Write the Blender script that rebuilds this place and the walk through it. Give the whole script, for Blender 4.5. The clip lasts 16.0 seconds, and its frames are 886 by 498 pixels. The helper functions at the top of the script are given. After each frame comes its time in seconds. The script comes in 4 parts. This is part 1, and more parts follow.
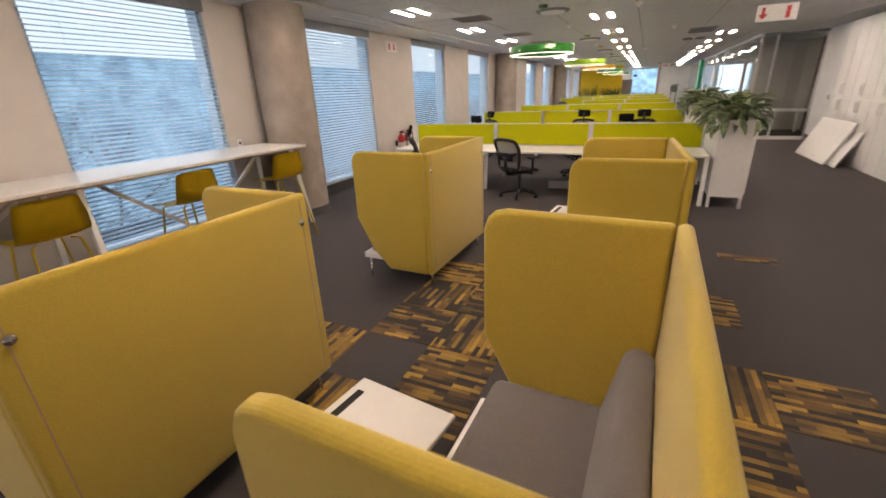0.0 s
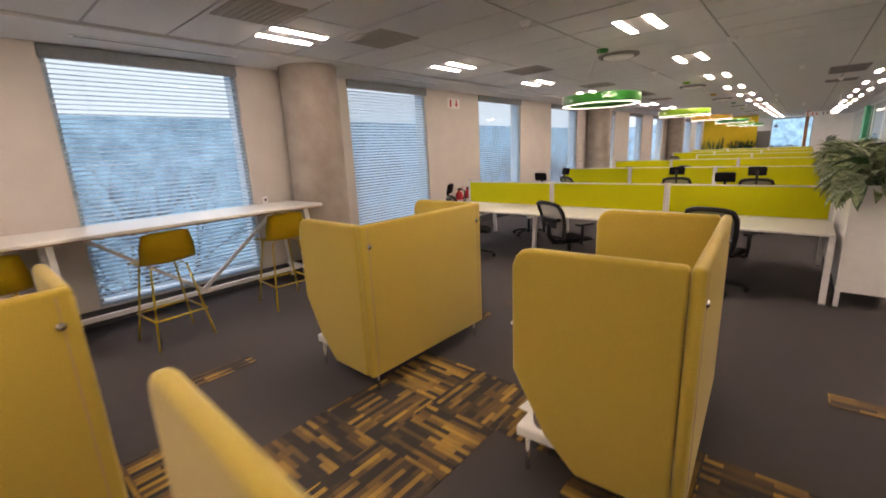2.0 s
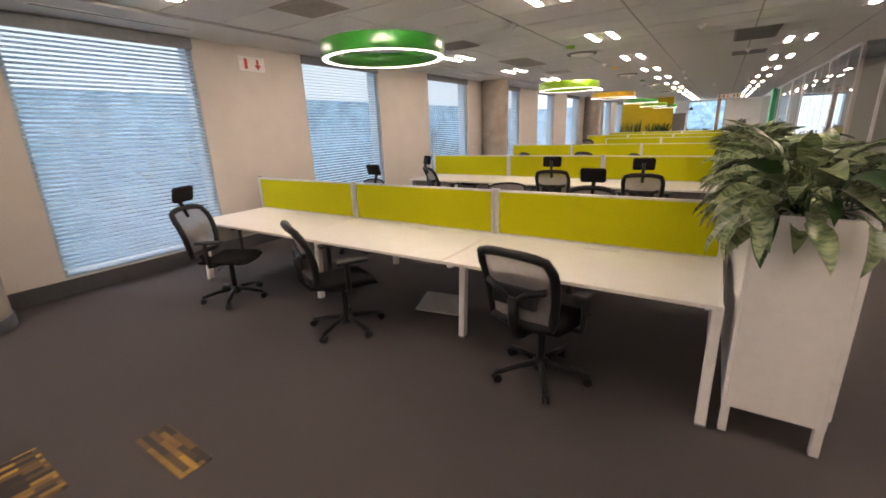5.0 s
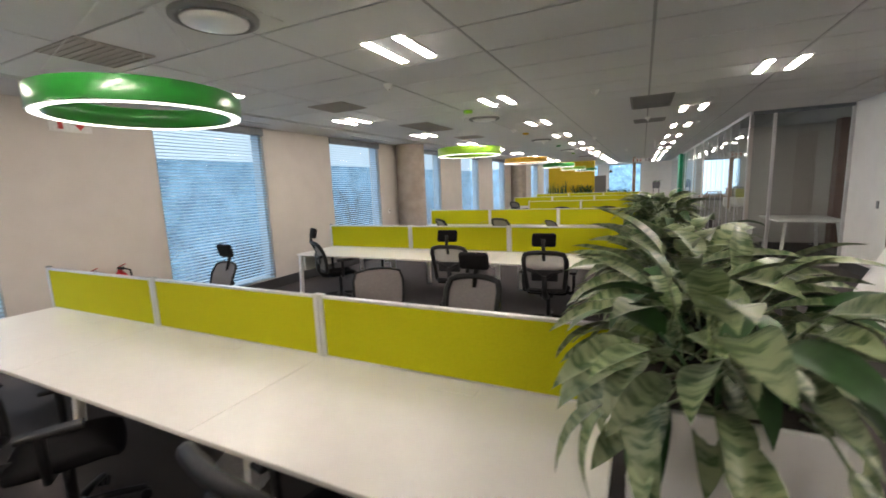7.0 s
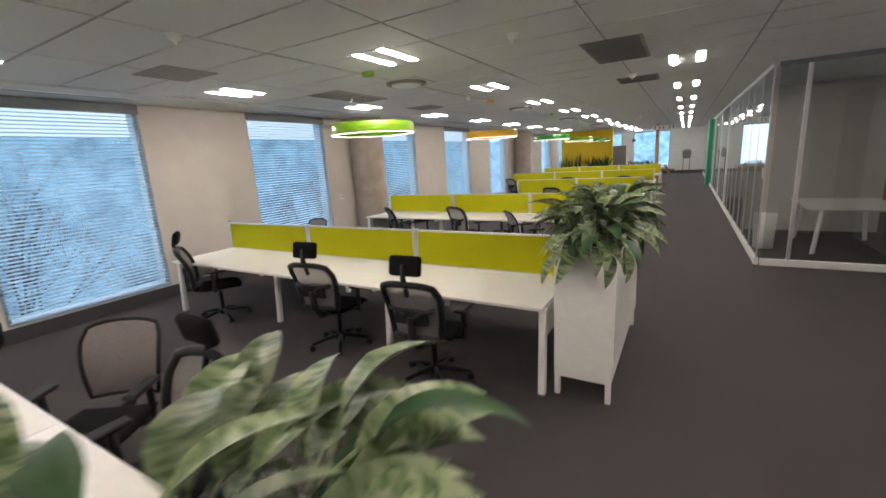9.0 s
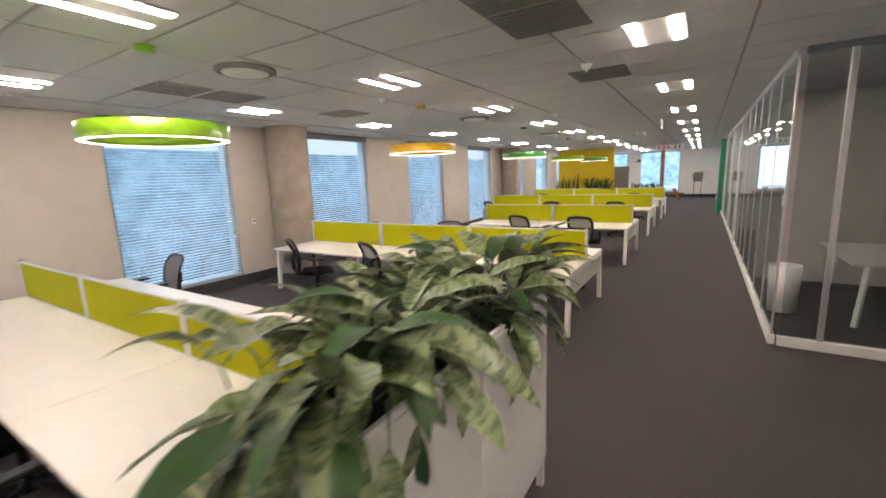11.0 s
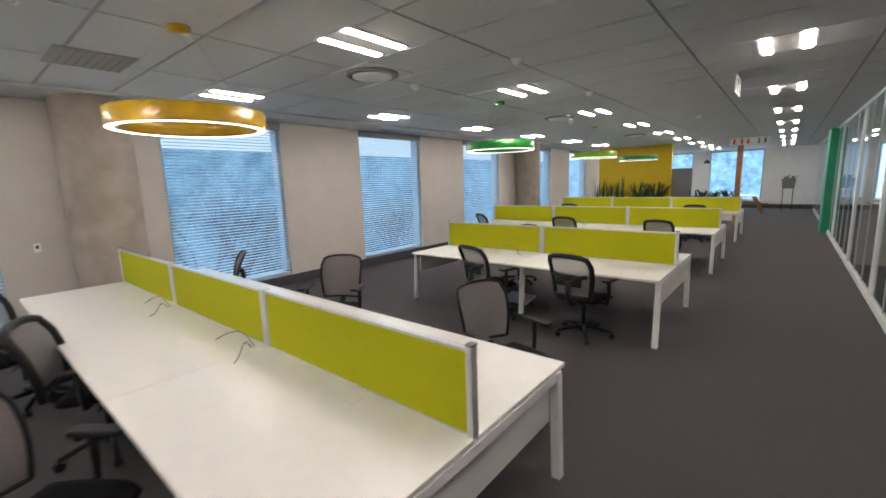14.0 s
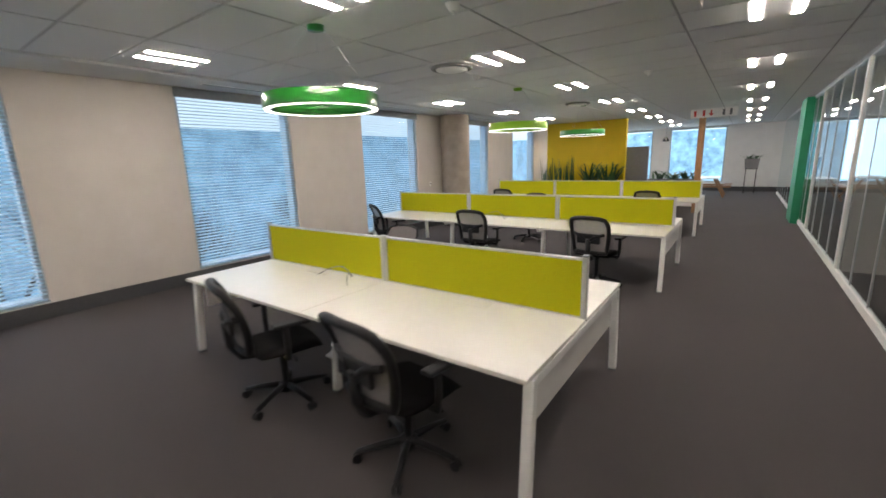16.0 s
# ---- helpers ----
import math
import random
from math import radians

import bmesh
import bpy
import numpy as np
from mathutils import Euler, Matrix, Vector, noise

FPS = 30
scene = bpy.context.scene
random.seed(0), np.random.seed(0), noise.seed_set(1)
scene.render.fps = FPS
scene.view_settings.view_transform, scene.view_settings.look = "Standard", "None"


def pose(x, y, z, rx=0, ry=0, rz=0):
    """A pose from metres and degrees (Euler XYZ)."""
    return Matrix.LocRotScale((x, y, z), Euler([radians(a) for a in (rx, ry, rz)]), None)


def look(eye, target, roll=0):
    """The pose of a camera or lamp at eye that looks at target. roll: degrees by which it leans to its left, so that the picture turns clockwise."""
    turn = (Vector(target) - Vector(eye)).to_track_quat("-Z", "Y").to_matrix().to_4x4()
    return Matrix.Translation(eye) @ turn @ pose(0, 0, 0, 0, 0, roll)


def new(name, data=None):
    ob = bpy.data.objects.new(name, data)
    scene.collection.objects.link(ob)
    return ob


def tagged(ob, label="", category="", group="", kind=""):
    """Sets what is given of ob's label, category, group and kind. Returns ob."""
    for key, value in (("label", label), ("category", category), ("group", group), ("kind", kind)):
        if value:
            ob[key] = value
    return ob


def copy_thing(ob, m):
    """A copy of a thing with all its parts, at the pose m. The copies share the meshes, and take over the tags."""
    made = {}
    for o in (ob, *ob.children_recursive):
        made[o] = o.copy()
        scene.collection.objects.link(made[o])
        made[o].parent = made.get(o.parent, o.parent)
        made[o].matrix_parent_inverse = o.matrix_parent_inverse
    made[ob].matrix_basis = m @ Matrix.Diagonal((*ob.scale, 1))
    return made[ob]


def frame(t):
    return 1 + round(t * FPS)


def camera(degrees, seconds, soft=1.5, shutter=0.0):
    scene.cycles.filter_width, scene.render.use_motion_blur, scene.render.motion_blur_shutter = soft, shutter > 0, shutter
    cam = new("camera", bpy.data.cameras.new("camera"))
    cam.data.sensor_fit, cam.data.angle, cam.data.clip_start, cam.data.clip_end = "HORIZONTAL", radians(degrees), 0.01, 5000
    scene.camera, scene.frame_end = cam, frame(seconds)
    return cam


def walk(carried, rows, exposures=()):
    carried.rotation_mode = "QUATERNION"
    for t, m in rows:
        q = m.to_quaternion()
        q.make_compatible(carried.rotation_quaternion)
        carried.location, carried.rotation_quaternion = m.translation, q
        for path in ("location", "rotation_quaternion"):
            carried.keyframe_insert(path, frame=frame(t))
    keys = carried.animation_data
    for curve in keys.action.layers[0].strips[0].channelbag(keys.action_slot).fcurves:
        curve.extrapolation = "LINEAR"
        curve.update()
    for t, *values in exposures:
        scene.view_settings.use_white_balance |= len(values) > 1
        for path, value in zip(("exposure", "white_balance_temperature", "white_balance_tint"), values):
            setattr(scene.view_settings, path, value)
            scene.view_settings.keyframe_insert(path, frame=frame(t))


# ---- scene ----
cam = camera(93.9, 16.0, soft=1.7, shutter=0.4)
PATH = [
    (0, (5.154, -1.451, 1.723), (4.346, 0.235, 1.011), -2.3),
    (0.5, (5.33, -1.252, 1.722), (4.345, 0.332, 1.001), -3.0),
    (1, (5.489, -0.932, 1.726), (4.379, 0.587, 1.047), -3.1),
    (1.5, (5.629, -0.52, 1.686), (4.436, 0.971, 1.091), -2.7),
    (2, (5.712, -0.034, 1.703), (4.438, 1.438, 1.243), -2.7),
    (2.5, (5.783, 0.446, 1.698), (4.482, 1.919, 1.332), -2.8),
    (3, (5.915, 1.011, 1.681), (4.754, 2.595, 1.302), -2.3),
    (3.5, (6.034, 1.593, 1.657), (4.95, 3.174, 1.086), -2.3),
    (5.8, (5.888, 3.635, 1.652), (4.877, 5.281, 1.133), -2.6),
    (6, (5.892, 3.761, 1.674), (4.909, 5.444, 1.224), -2.3),
    (6.5, (5.945, 4.1, 1.721), (5.007, 5.838, 1.404), -1.8),
    (7, (6.126, 4.42, 1.759), (5.265, 6.2, 1.458), -2.3),
    (7.5, (6.426, 4.807, 1.794), (5.574, 6.579, 1.431), -3.1),
    (8, (6.663, 5.332, 1.785), (5.775, 7.071, 1.353), -4.2),
    (8.2, (6.781, 5.613, 1.804), (5.844, 7.326, 1.371), -4.3),
    (10.3, (7.049, 8.085, 1.909), (6.024, 9.753, 1.501), -3.1),
    (10.5, (7.147, 8.343, 1.841), (6.094, 10.001, 1.462), -3.3),
    (11, (7.24, 9.071, 1.871), (6.193, 10.74, 1.523), -2.2),
    (11.5, (7.212, 9.78, 1.791), (6.164, 11.456, 1.483), -1.1),
    (12, (7.172, 10.472, 1.787), (6.062, 12.108, 1.481), -0.7),
    (12.5, (7.164, 11.099, 1.788), (6.057, 12.739, 1.499), -0.3),
    (13, (7.057, 11.819, 1.792), (5.869, 13.398, 1.482), -0.9),
    (13.5, (7.031, 12.453, 1.798), (5.806, 14.004, 1.494), -1.4),
    (14, (6.968, 13.162, 1.795), (5.707, 14.68, 1.472), -1.8),
    (14.5, (6.917, 13.807, 1.781), (5.674, 15.336, 1.434), -1.5),
    (15, (6.816, 14.571, 1.751), (5.594, 16.109, 1.375), -1.7),
    (15.5, (6.803, 15.258, 1.756), (5.617, 16.822, 1.371), -1.6),
    (16, (6.766, 16.038, 1.737), (5.619, 17.623, 1.32), -1.8),
]
walk(cam, [(t, look(eye, target, roll)) for t, eye, target, roll in PATH],
     exposures=[(0, 0.48, 7000, 22), (3.5, 0.40, 7200, 26), (6, 0.52, 6800, 19), (8, 0.30, 6000, 12), (10.5, 0.64, 6700, 19), (13, 0.52, 6450, 18), (14.8, 0.22, 5750, 11), (16, 0.42, 6250, 14)])

# ---- world, sun and exposure ----
world = bpy.data.worlds.new("overcast")
scene.world = world
world.use_nodes = True
wn = world.node_tree.nodes
sky = wn.new("ShaderNodeTexSky")
sky.sky_type, sky.sun_disc = "NISHITA", False
sky.sun_elevation, sky.sun_rotation = radians(38), radians(250)
wn["Background"].inputs[1].default_value = 0.12
world.node_tree.links.new(sky.outputs[0], wn["Background"].inputs[0])
sun = new("sun", bpy.data.lights.new("sun", "SUN"))
sun.data.energy, sun.data.angle, sun.data.color = 0.8, radians(12), (1.0, 0.96, 0.9)
sun.matrix_world = look((-20, -8, 20), (0, 0, 0))
CEIL = 2.92
WIN_Y = [4.39 + 3.63 * k for k in range(-3, 9)]   # south edge of each window
WIN_W, WIN_LO, WIN_HI = 1.87, 0.19, 2.86
for y in WIN_Y[1:]:
    lamp = new("window_daylight", bpy.data.lights.new("window_daylight", "AREA"))
    lamp.data.shape, lamp.data.size, lamp.data.size_y = "RECTANGLE", 2.5, 1.75
    lamp.data.energy, lamp.data.color = 10, (0.72, 0.87, 1.0)
    lamp.matrix_world = pose(-0.32, y + WIN_W / 2, 1.5, 0, -90, 0)


for x in (1.95, 4.88, 9.7):
    lamp = new("window_daylight", bpy.data.lights.new("window_daylight", "AREA"))
    lamp.data.shape, lamp.data.size, lamp.data.size_y = "RECTANGLE", 2.0, 2.3
    lamp.data.energy, lamp.data.color = 26, (0.74, 0.93, 1.0)
    lamp.matrix_world = pose(x, 39.34, 1.65, -90, 0, 0)


# ---- materials ----
def mat(name, color, rough=0.6, metal=0.0, color2=None, scale=30.0, bump=0.0, bscale=None, stretch=(1, 1, 1), rnd=0.0, sheen=0.0, large=0.0, coat=0.0, spec=0.5):
    """A surface whose colour drifts between two tones at a fine and a broad scale, with fine relief."""
    m = bpy.data.materials.new(name)
    m.use_nodes = True
    n, l = m.node_tree.nodes, m.node_tree.links
    b = n["Principled BSDF"]
    b.inputs["Roughness"].default_value, b.inputs["Metallic"].default_value = rough, metal
    b.inputs["Sheen Weight"].default_value = sheen
    b.inputs["Coat Weight"].default_value = coat
    b.inputs["Specular IOR Level"].default_value = spec
    tc = n.new("ShaderNodeTexCoord")
    mp = n.new("ShaderNodeMapping")
    mp.inputs["Scale"].default_value = stretch
    l.new(tc.outputs["Object"], mp.inputs[0])
    no = n.new("ShaderNodeTexNoise")
    no.inputs["Scale"].default_value, no.inputs["Detail"].default_value = scale, 5
    l.new(mp.outputs[0], no.inputs["Vector"])
    mix = n.new("ShaderNodeMix")
    mix.data_type = "RGBA"
    c2 = color2 or tuple(c * 0.86 for c in color)
    mix.inputs["A"].default_value, mix.inputs["B"].default_value = (*color, 1), (*c2, 1)
    ramp = n.new("ShaderNodeMapRange")
    ramp.inputs[1].default_value, ramp.inputs[2].default_value = 0.35, 0.65
    l.new(no.outputs["Fac"], ramp.inputs[0])
    l.new(ramp.outputs[0], mix.inputs["Factor"])
    out = mix.outputs["Result"]
    if large or rnd:
        br = n.new("ShaderNodeMath")
        br.operation = "MULTIPLY_ADD"
        if rnd:
            src = n.new("ShaderNodeObjectInfo").outputs["Random"]
            amp = rnd
        else:
            lo = n.new("ShaderNodeTexNoise")
            lo.inputs["Scale"].default_value, lo.inputs["Detail"].default_value = 0.9, 3
            l.new(tc.outputs["Object"], lo.inputs["Vector"])
            src, amp = lo.outputs["Fac"], large
        l.new(src, br.inputs[0])
        br.inputs[1].default_value, br.inputs[2].default_value = amp, 1 - amp / 2
        hs = n.new("ShaderNodeHueSaturation")
        l.new(br.outputs[0], hs.inputs["Value"])
        l.new(out, hs.inputs["Color"])
        out = hs.outputs[0]
    l.new(out, b.inputs["Base Color"])
    if bump:
        n2 = n.new("ShaderNodeTexNoise")
        n2.inputs["Scale"].default_value, n2.inputs["Detail"].default_value = bscale or scale * 4, 4
        l.new(mp.outputs[0], n2.inputs["Vector"])
        bp = n.new("ShaderNodeBump")
        bp.inputs["Strength"].default_value, bp.inputs["Distance"].default_value = bump, 0.004
        l.new(n2.outputs["Fac"], bp.inputs["Height"])
        l.new(bp.outputs[0], b.inputs["Normal"])
    return m


def glow(name, color, strength):
    m = bpy.data.materials.new(name)
    m.use_nodes = True
    b = m.node_tree.nodes["Principled BSDF"]
    b.inputs["Base Color"].default_value = (0.8, 0.8, 0.8, 1)
    b.inputs["Emission Color"].default_value, b.inputs["Emission Strength"].default_value = (*color, 1), strength
    return m


def glass(name, tint=(0.9, 0.96, 0.95), see=0.88, ior=1.75):
    """Thin pane: clear where seen through, mirror-like by Fresnel."""
    m = bpy.data.materials.new(name)
    m.use_nodes = True
    n, l = m.node_tree.nodes, m.node_tree.links
    n.remove(n["Principled BSDF"])
    tr, gl, fr, mx = (n.new("ShaderNode" + k) for k in ("BsdfTransparent", "BsdfGlossy", "Fresnel", "MixShader"))
    tr.inputs[0].default_value = (*[c * see for c in tint], 1)
    gl.inputs["Roughness"].default_value = 0.015
    gl.inputs[0].default_value = (0.92, 0.97, 0.97, 1)
    fr.inputs[0].default_value = ior
    l.new(fr.outputs[0], mx.inputs[0]), l.new(tr.outputs[0], mx.inputs[1]), l.new(gl.outputs[0], mx.inputs[2])
    l.new(mx.outputs[0], n["Material Output"].inputs[0])
    return m


def pane_box(name, parent, m, axis, sign, c, size):
    """A pane: the face towards the room mirrors, the rest is clear."""
    ob = part(name, box(B(), *c, *size), m, parent)
    ob.data.materials.append(M_CLEAR)
    for f in ob.data.polygons:
        f.material_index = 0 if f.normal[axis] * sign > 0.9 else 1
    ob.visible_shadow = False
    return ob


def netting(name, color, open_part=0.35):
    """Woven chair mesh: a fine weave that lets part of the light through."""
    m = mat(name, color, 0.85, scale=60, bump=0.3, bscale=900)
    n, l = m.node_tree.nodes, m.node_tree.links
    tr, mx = n.new("ShaderNodeBsdfTransparent"), n.new("ShaderNodeMixShader")
    mx.inputs[0].default_value = open_part
    l.new(n["Principled BSDF"].outputs[0], mx.inputs[1]), l.new(tr.outputs[0], mx.inputs[2])
    l.new(mx.outputs[0], n["Material Output"].inputs[0])
    return m


M_WALL = mat("wall_paint", (0.59, 0.55, 0.51), 0.75, color2=(0.56, 0.52, 0.48), scale=3, bump=0.06, bscale=160, large=0.05)
M_WHITE_WALL = mat("white_wall_paint", (0.78, 0.78, 0.77), 0.7, scale=3, bump=0.05, bscale=160, color2=(0.74, 0.74, 0.73))
M_CEIL = mat("mineral_tile", (0.68, 0.68, 0.68), 0.9, color2=(0.63, 0.63, 0.63), scale=90, bump=0.15, bscale=260, large=0.06)
M_GRID = mat("ceiling_grid", (0.36, 0.36, 0.36), 0.6)
M_CARPET = mat("charcoal_carpet", (0.074, 0.064, 0.063), 0.97, color2=(0.043, 0.037, 0.038), scale=210, bump=0.7, bscale=420, large=0.25)
M_SKIRT = mat("dark_skirting", (0.055, 0.057, 0.062), 0.6)
M_CONCRETE = mat("concrete", (0.35, 0.30, 0.255), 0.8, color2=(0.28, 0.235, 0.20), scale=4, bump=0.25, bscale=60, large=0.25)
M_DESK = mat("desk_laminate", (0.73, 0.71, 0.675), 0.34, color2=(0.71, 0.69, 0.655), scale=8, bump=0.02, bscale=300)
M_STEEL_W = mat("white_powder_coat", (0.84, 0.83, 0.81), 0.4, color2=(0.81, 0.80, 0.78), scale=20, bump=0.04, bscale=500)
M_LIME = mat("lime_fabric", (0.43, 0.43, 0.004), 0.92, color2=(0.38, 0.385, 0.003), scale=160, bump=0.35, bscale=700, spec=0.2)
M_ALU = mat("aluminium", (0.68, 0.68, 0.69), 0.35, 0.75, scale=40, stretch=(1, 1, 0.1))
M_SOFA = mat("mustard_fabric", (0.53, 0.38, 0.045), 0.93, color2=(0.48, 0.34, 0.038), scale=140, bump=0.35, bscale=800, sheen=0.3)
M_GREY_FAB = mat("grey_fabric", (0.21, 0.185, 0.18), 0.95, color2=(0.18, 0.16, 0.155), scale=150, bump=0.4, bscale=800, sheen=0.2)
M_CHROME = mat("chrome", (0.75, 0.75, 0.75), 0.15, 1.0)
M_STOOL = mat("yellow_shell", (0.56, 0.38, 0.008), 0.42, color2=(0.52, 0.35, 0.008), scale=10)
M_BLACK = mat("black_plastic", (0.008, 0.008, 0.009), 0.5, color2=(0.012, 0.012, 0.013), spec=0.3, scale=60, bump=0.08, bscale=600)
M_BLACKFAB = mat("black_fabric", (0.007, 0.0065, 0.007), 0.95, color2=(0.011, 0.010, 0.011), spec=0.15, scale=200, bump=0.4, bscale=700)
M_NET = netting("grey_netting", (0.22, 0.195, 0.195), 0.07)
M_NETB = netting("pale_netting", (0.27, 0.25, 0.25), 0.3)
# Blue of the outdoor light is mixed into the white slats' colour.
M_SLAT = mat("daylight_blue_slat", (0.62, 0.74, 0.82), 0.45, scale=10, color2=(0.58, 0.70, 0.79))
def translucent(m, color, share):
    """Lets part of the light from behind through a thin sheet."""
    n, l = m.node_tree.nodes, m.node_tree.links
    tr, mx = n.new("ShaderNodeBsdfTranslucent"), n.new("ShaderNodeMixShader")
    tr.inputs[0].default_value = (*color, 1)
    mx.inputs[0].default_value = share
    l.new(n["Principled BSDF"].outputs[0], mx.inputs[1]), l.new(tr.outputs[0], mx.inputs[2])
    l.new(mx.outputs[0], n["Material Output"].inputs[0])


# Light let through the slats is tinted the same daylight blue.
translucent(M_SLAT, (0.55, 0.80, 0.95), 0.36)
M_FRAME = mat("window_frame", (0.42, 0.50, 0.55), 0.45, 0.2, scale=20)
M_GREYMETAL = mat("grey_headrail", (0.20, 0.22, 0.24), 0.5, 0.2, scale=20)
M_GLASS = glass("window_glass", (0.93, 0.98, 1.0), 0.95, 1.3)
M_CLEAR = bpy.data.materials.new("clear_glass_body")
M_CLEAR.use_nodes = True
M_CLEAR.node_tree.nodes.remove(M_CLEAR.node_tree.nodes["Principled BSDF"])
M_CLEAR.node_tree.links.new(M_CLEAR.node_tree.nodes.new("ShaderNodeBsdfTransparent").outputs[0], M_CLEAR.node_tree.nodes["Material Output"].inputs[0])
M_PART = glass("partition_glass", (0.85, 0.92, 0.92), 0.80)
M_LEAF = None
M_SOIL = mat("soil", (0.03, 0.022, 0.016), 0.95, scale=60, bump=0.8, bscale=80)
M_YELLOW = mat("yellow_paint", (0.66, 0.46, 0.004), 0.7, color2=(0.62, 0.43, 0.004), scale=3, bump=0.05, bscale=150)
M_GREEN = mat("green_paint", (0.012, 0.26, 0.12), 0.55, scale=4)
M_WOOD = mat("oak", (0.38, 0.20, 0.10), 0.5, color2=(0.27, 0.13, 0.06), scale=9, stretch=(6, 6, 0.6), bump=0.1, bscale=50)
M_DARKWOOD = mat("dark_wood", (0.20, 0.10, 0.07), 0.5, color2=(0.14, 0.07, 0.05), scale=9, stretch=(6, 6, 0.6), bump=0.1, bscale=50)
M_PEACH = mat("peach_paint", (0.72, 0.42, 0.26), 0.7, scale=3)
M_RED = mat("red_enamel", (0.45, 0.012, 0.02), 0.3, coat=0.4, scale=10)
M_SIGNW = mat("sign_white", (0.78, 0.76, 0.74), 0.4)
M_SIGNR = mat("sign_red", (0.55, 0.03, 0.03), 0.45)
M_GRILLE = mat("grille", (0.24, 0.235, 0.235), 0.6, scale=60)
M_PANELBRN = mat("return_panel", (0.40, 0.37, 0.34), 0.8, scale=90, bump=0.2, bscale=300)
M_LIGHT = glow("lamp_diffuser", (1.0, 0.88, 0.735), 60)
M_RINGGLOW = glow("ring_diffuser", (1.0, 0.95, 0.82), 3.5)
M_TABLEEDGE = mat("plywood_edge", (0.42, 0.28, 0.18), 0.6, scale=40, stretch=(1, 1, 8))
M_DARKGREY = mat("dark_grey_panel", (0.13, 0.13, 0.14), 0.6)
M_OUTWALL = mat("outside_ground", (0.2, 0.2, 0.2), 0.9, scale=2)
M_BARK = mat("bark", (0.10, 0.085, 0.075), 0.9, scale=30, bump=0.5)
RING_PAINT = {k: mat(k + "_enamel", c, 0.3, scale=12, coat=0.3) for k, c in
              {"green": (0.016, 0.20, 0.022), "lime": (0.22, 0.46, 0.01), "yellow": (0.62, 0.36, 0.004)}.items()}


def leaf_material():
    """Pale-veined leaf: cream-green middle, darker rim, by the leaf's own coordinates."""
    m = bpy.data.materials.new("variegated_leaf")
    m.use_nodes = True
    n, l = m.node_tree.nodes, m.node_tree.links
    b = n["Principled BSDF"]
    b.inputs["Roughness"].default_value = 0.38
    tc = n.new("ShaderNodeTexCoord")
    wave = n.new("ShaderNodeTexNoise")
    wave.inputs["Scale"].default_value, wave.inputs["Detail"].default_value = 22, 3
    mp = n.new("ShaderNodeMapping")
    mp.inputs["Scale"].default_value, mp.inputs["Rotation"].default_value = (0.7, 3.0, 1), (0, 0, radians(35))
    l.new(tc.outputs["Object"], mp.inputs[0]), l.new(mp.outputs[0], wave.inputs["Vector"])
    ramp = n.new("ShaderNodeValToRGB")
    ramp.color_ramp.elements[0].position, ramp.color_ramp.elements[0].color = 0.36, (0.05, 0.10, 0.03, 1)
    ramp.color_ramp.elements[1].position, ramp.color_ramp.elements[1].color = 0.56, (0.25, 0.30, 0.16, 1)
    l.new(wave.outputs["Fac"], ramp.inputs[0])
    hs = n.new("ShaderNodeHueSaturation")
    oi = n.new("ShaderNodeObjectInfo")
    mr = n.new("ShaderNodeMapRange")
    mr.inputs[3].default_value, mr.inputs[4].default_value = 0.6, 1.2
    l.new(oi.outputs["Random"], mr.inputs[0]), l.new(mr.outputs[0], hs.inputs["Value"])
    l.new(ramp.outputs[0], hs.inputs["Color"]), l.new(hs.outputs[0], b.inputs["Base Color"])
    b.inputs["Subsurface Weight"].default_value = 0.0
    return m


M_LEAF = leaf_material()
M_DARKLEAF = mat("dark_leaf", (0.035, 0.10, 0.025), 0.5, color2=(0.02, 0.06, 0.015), scale=14)


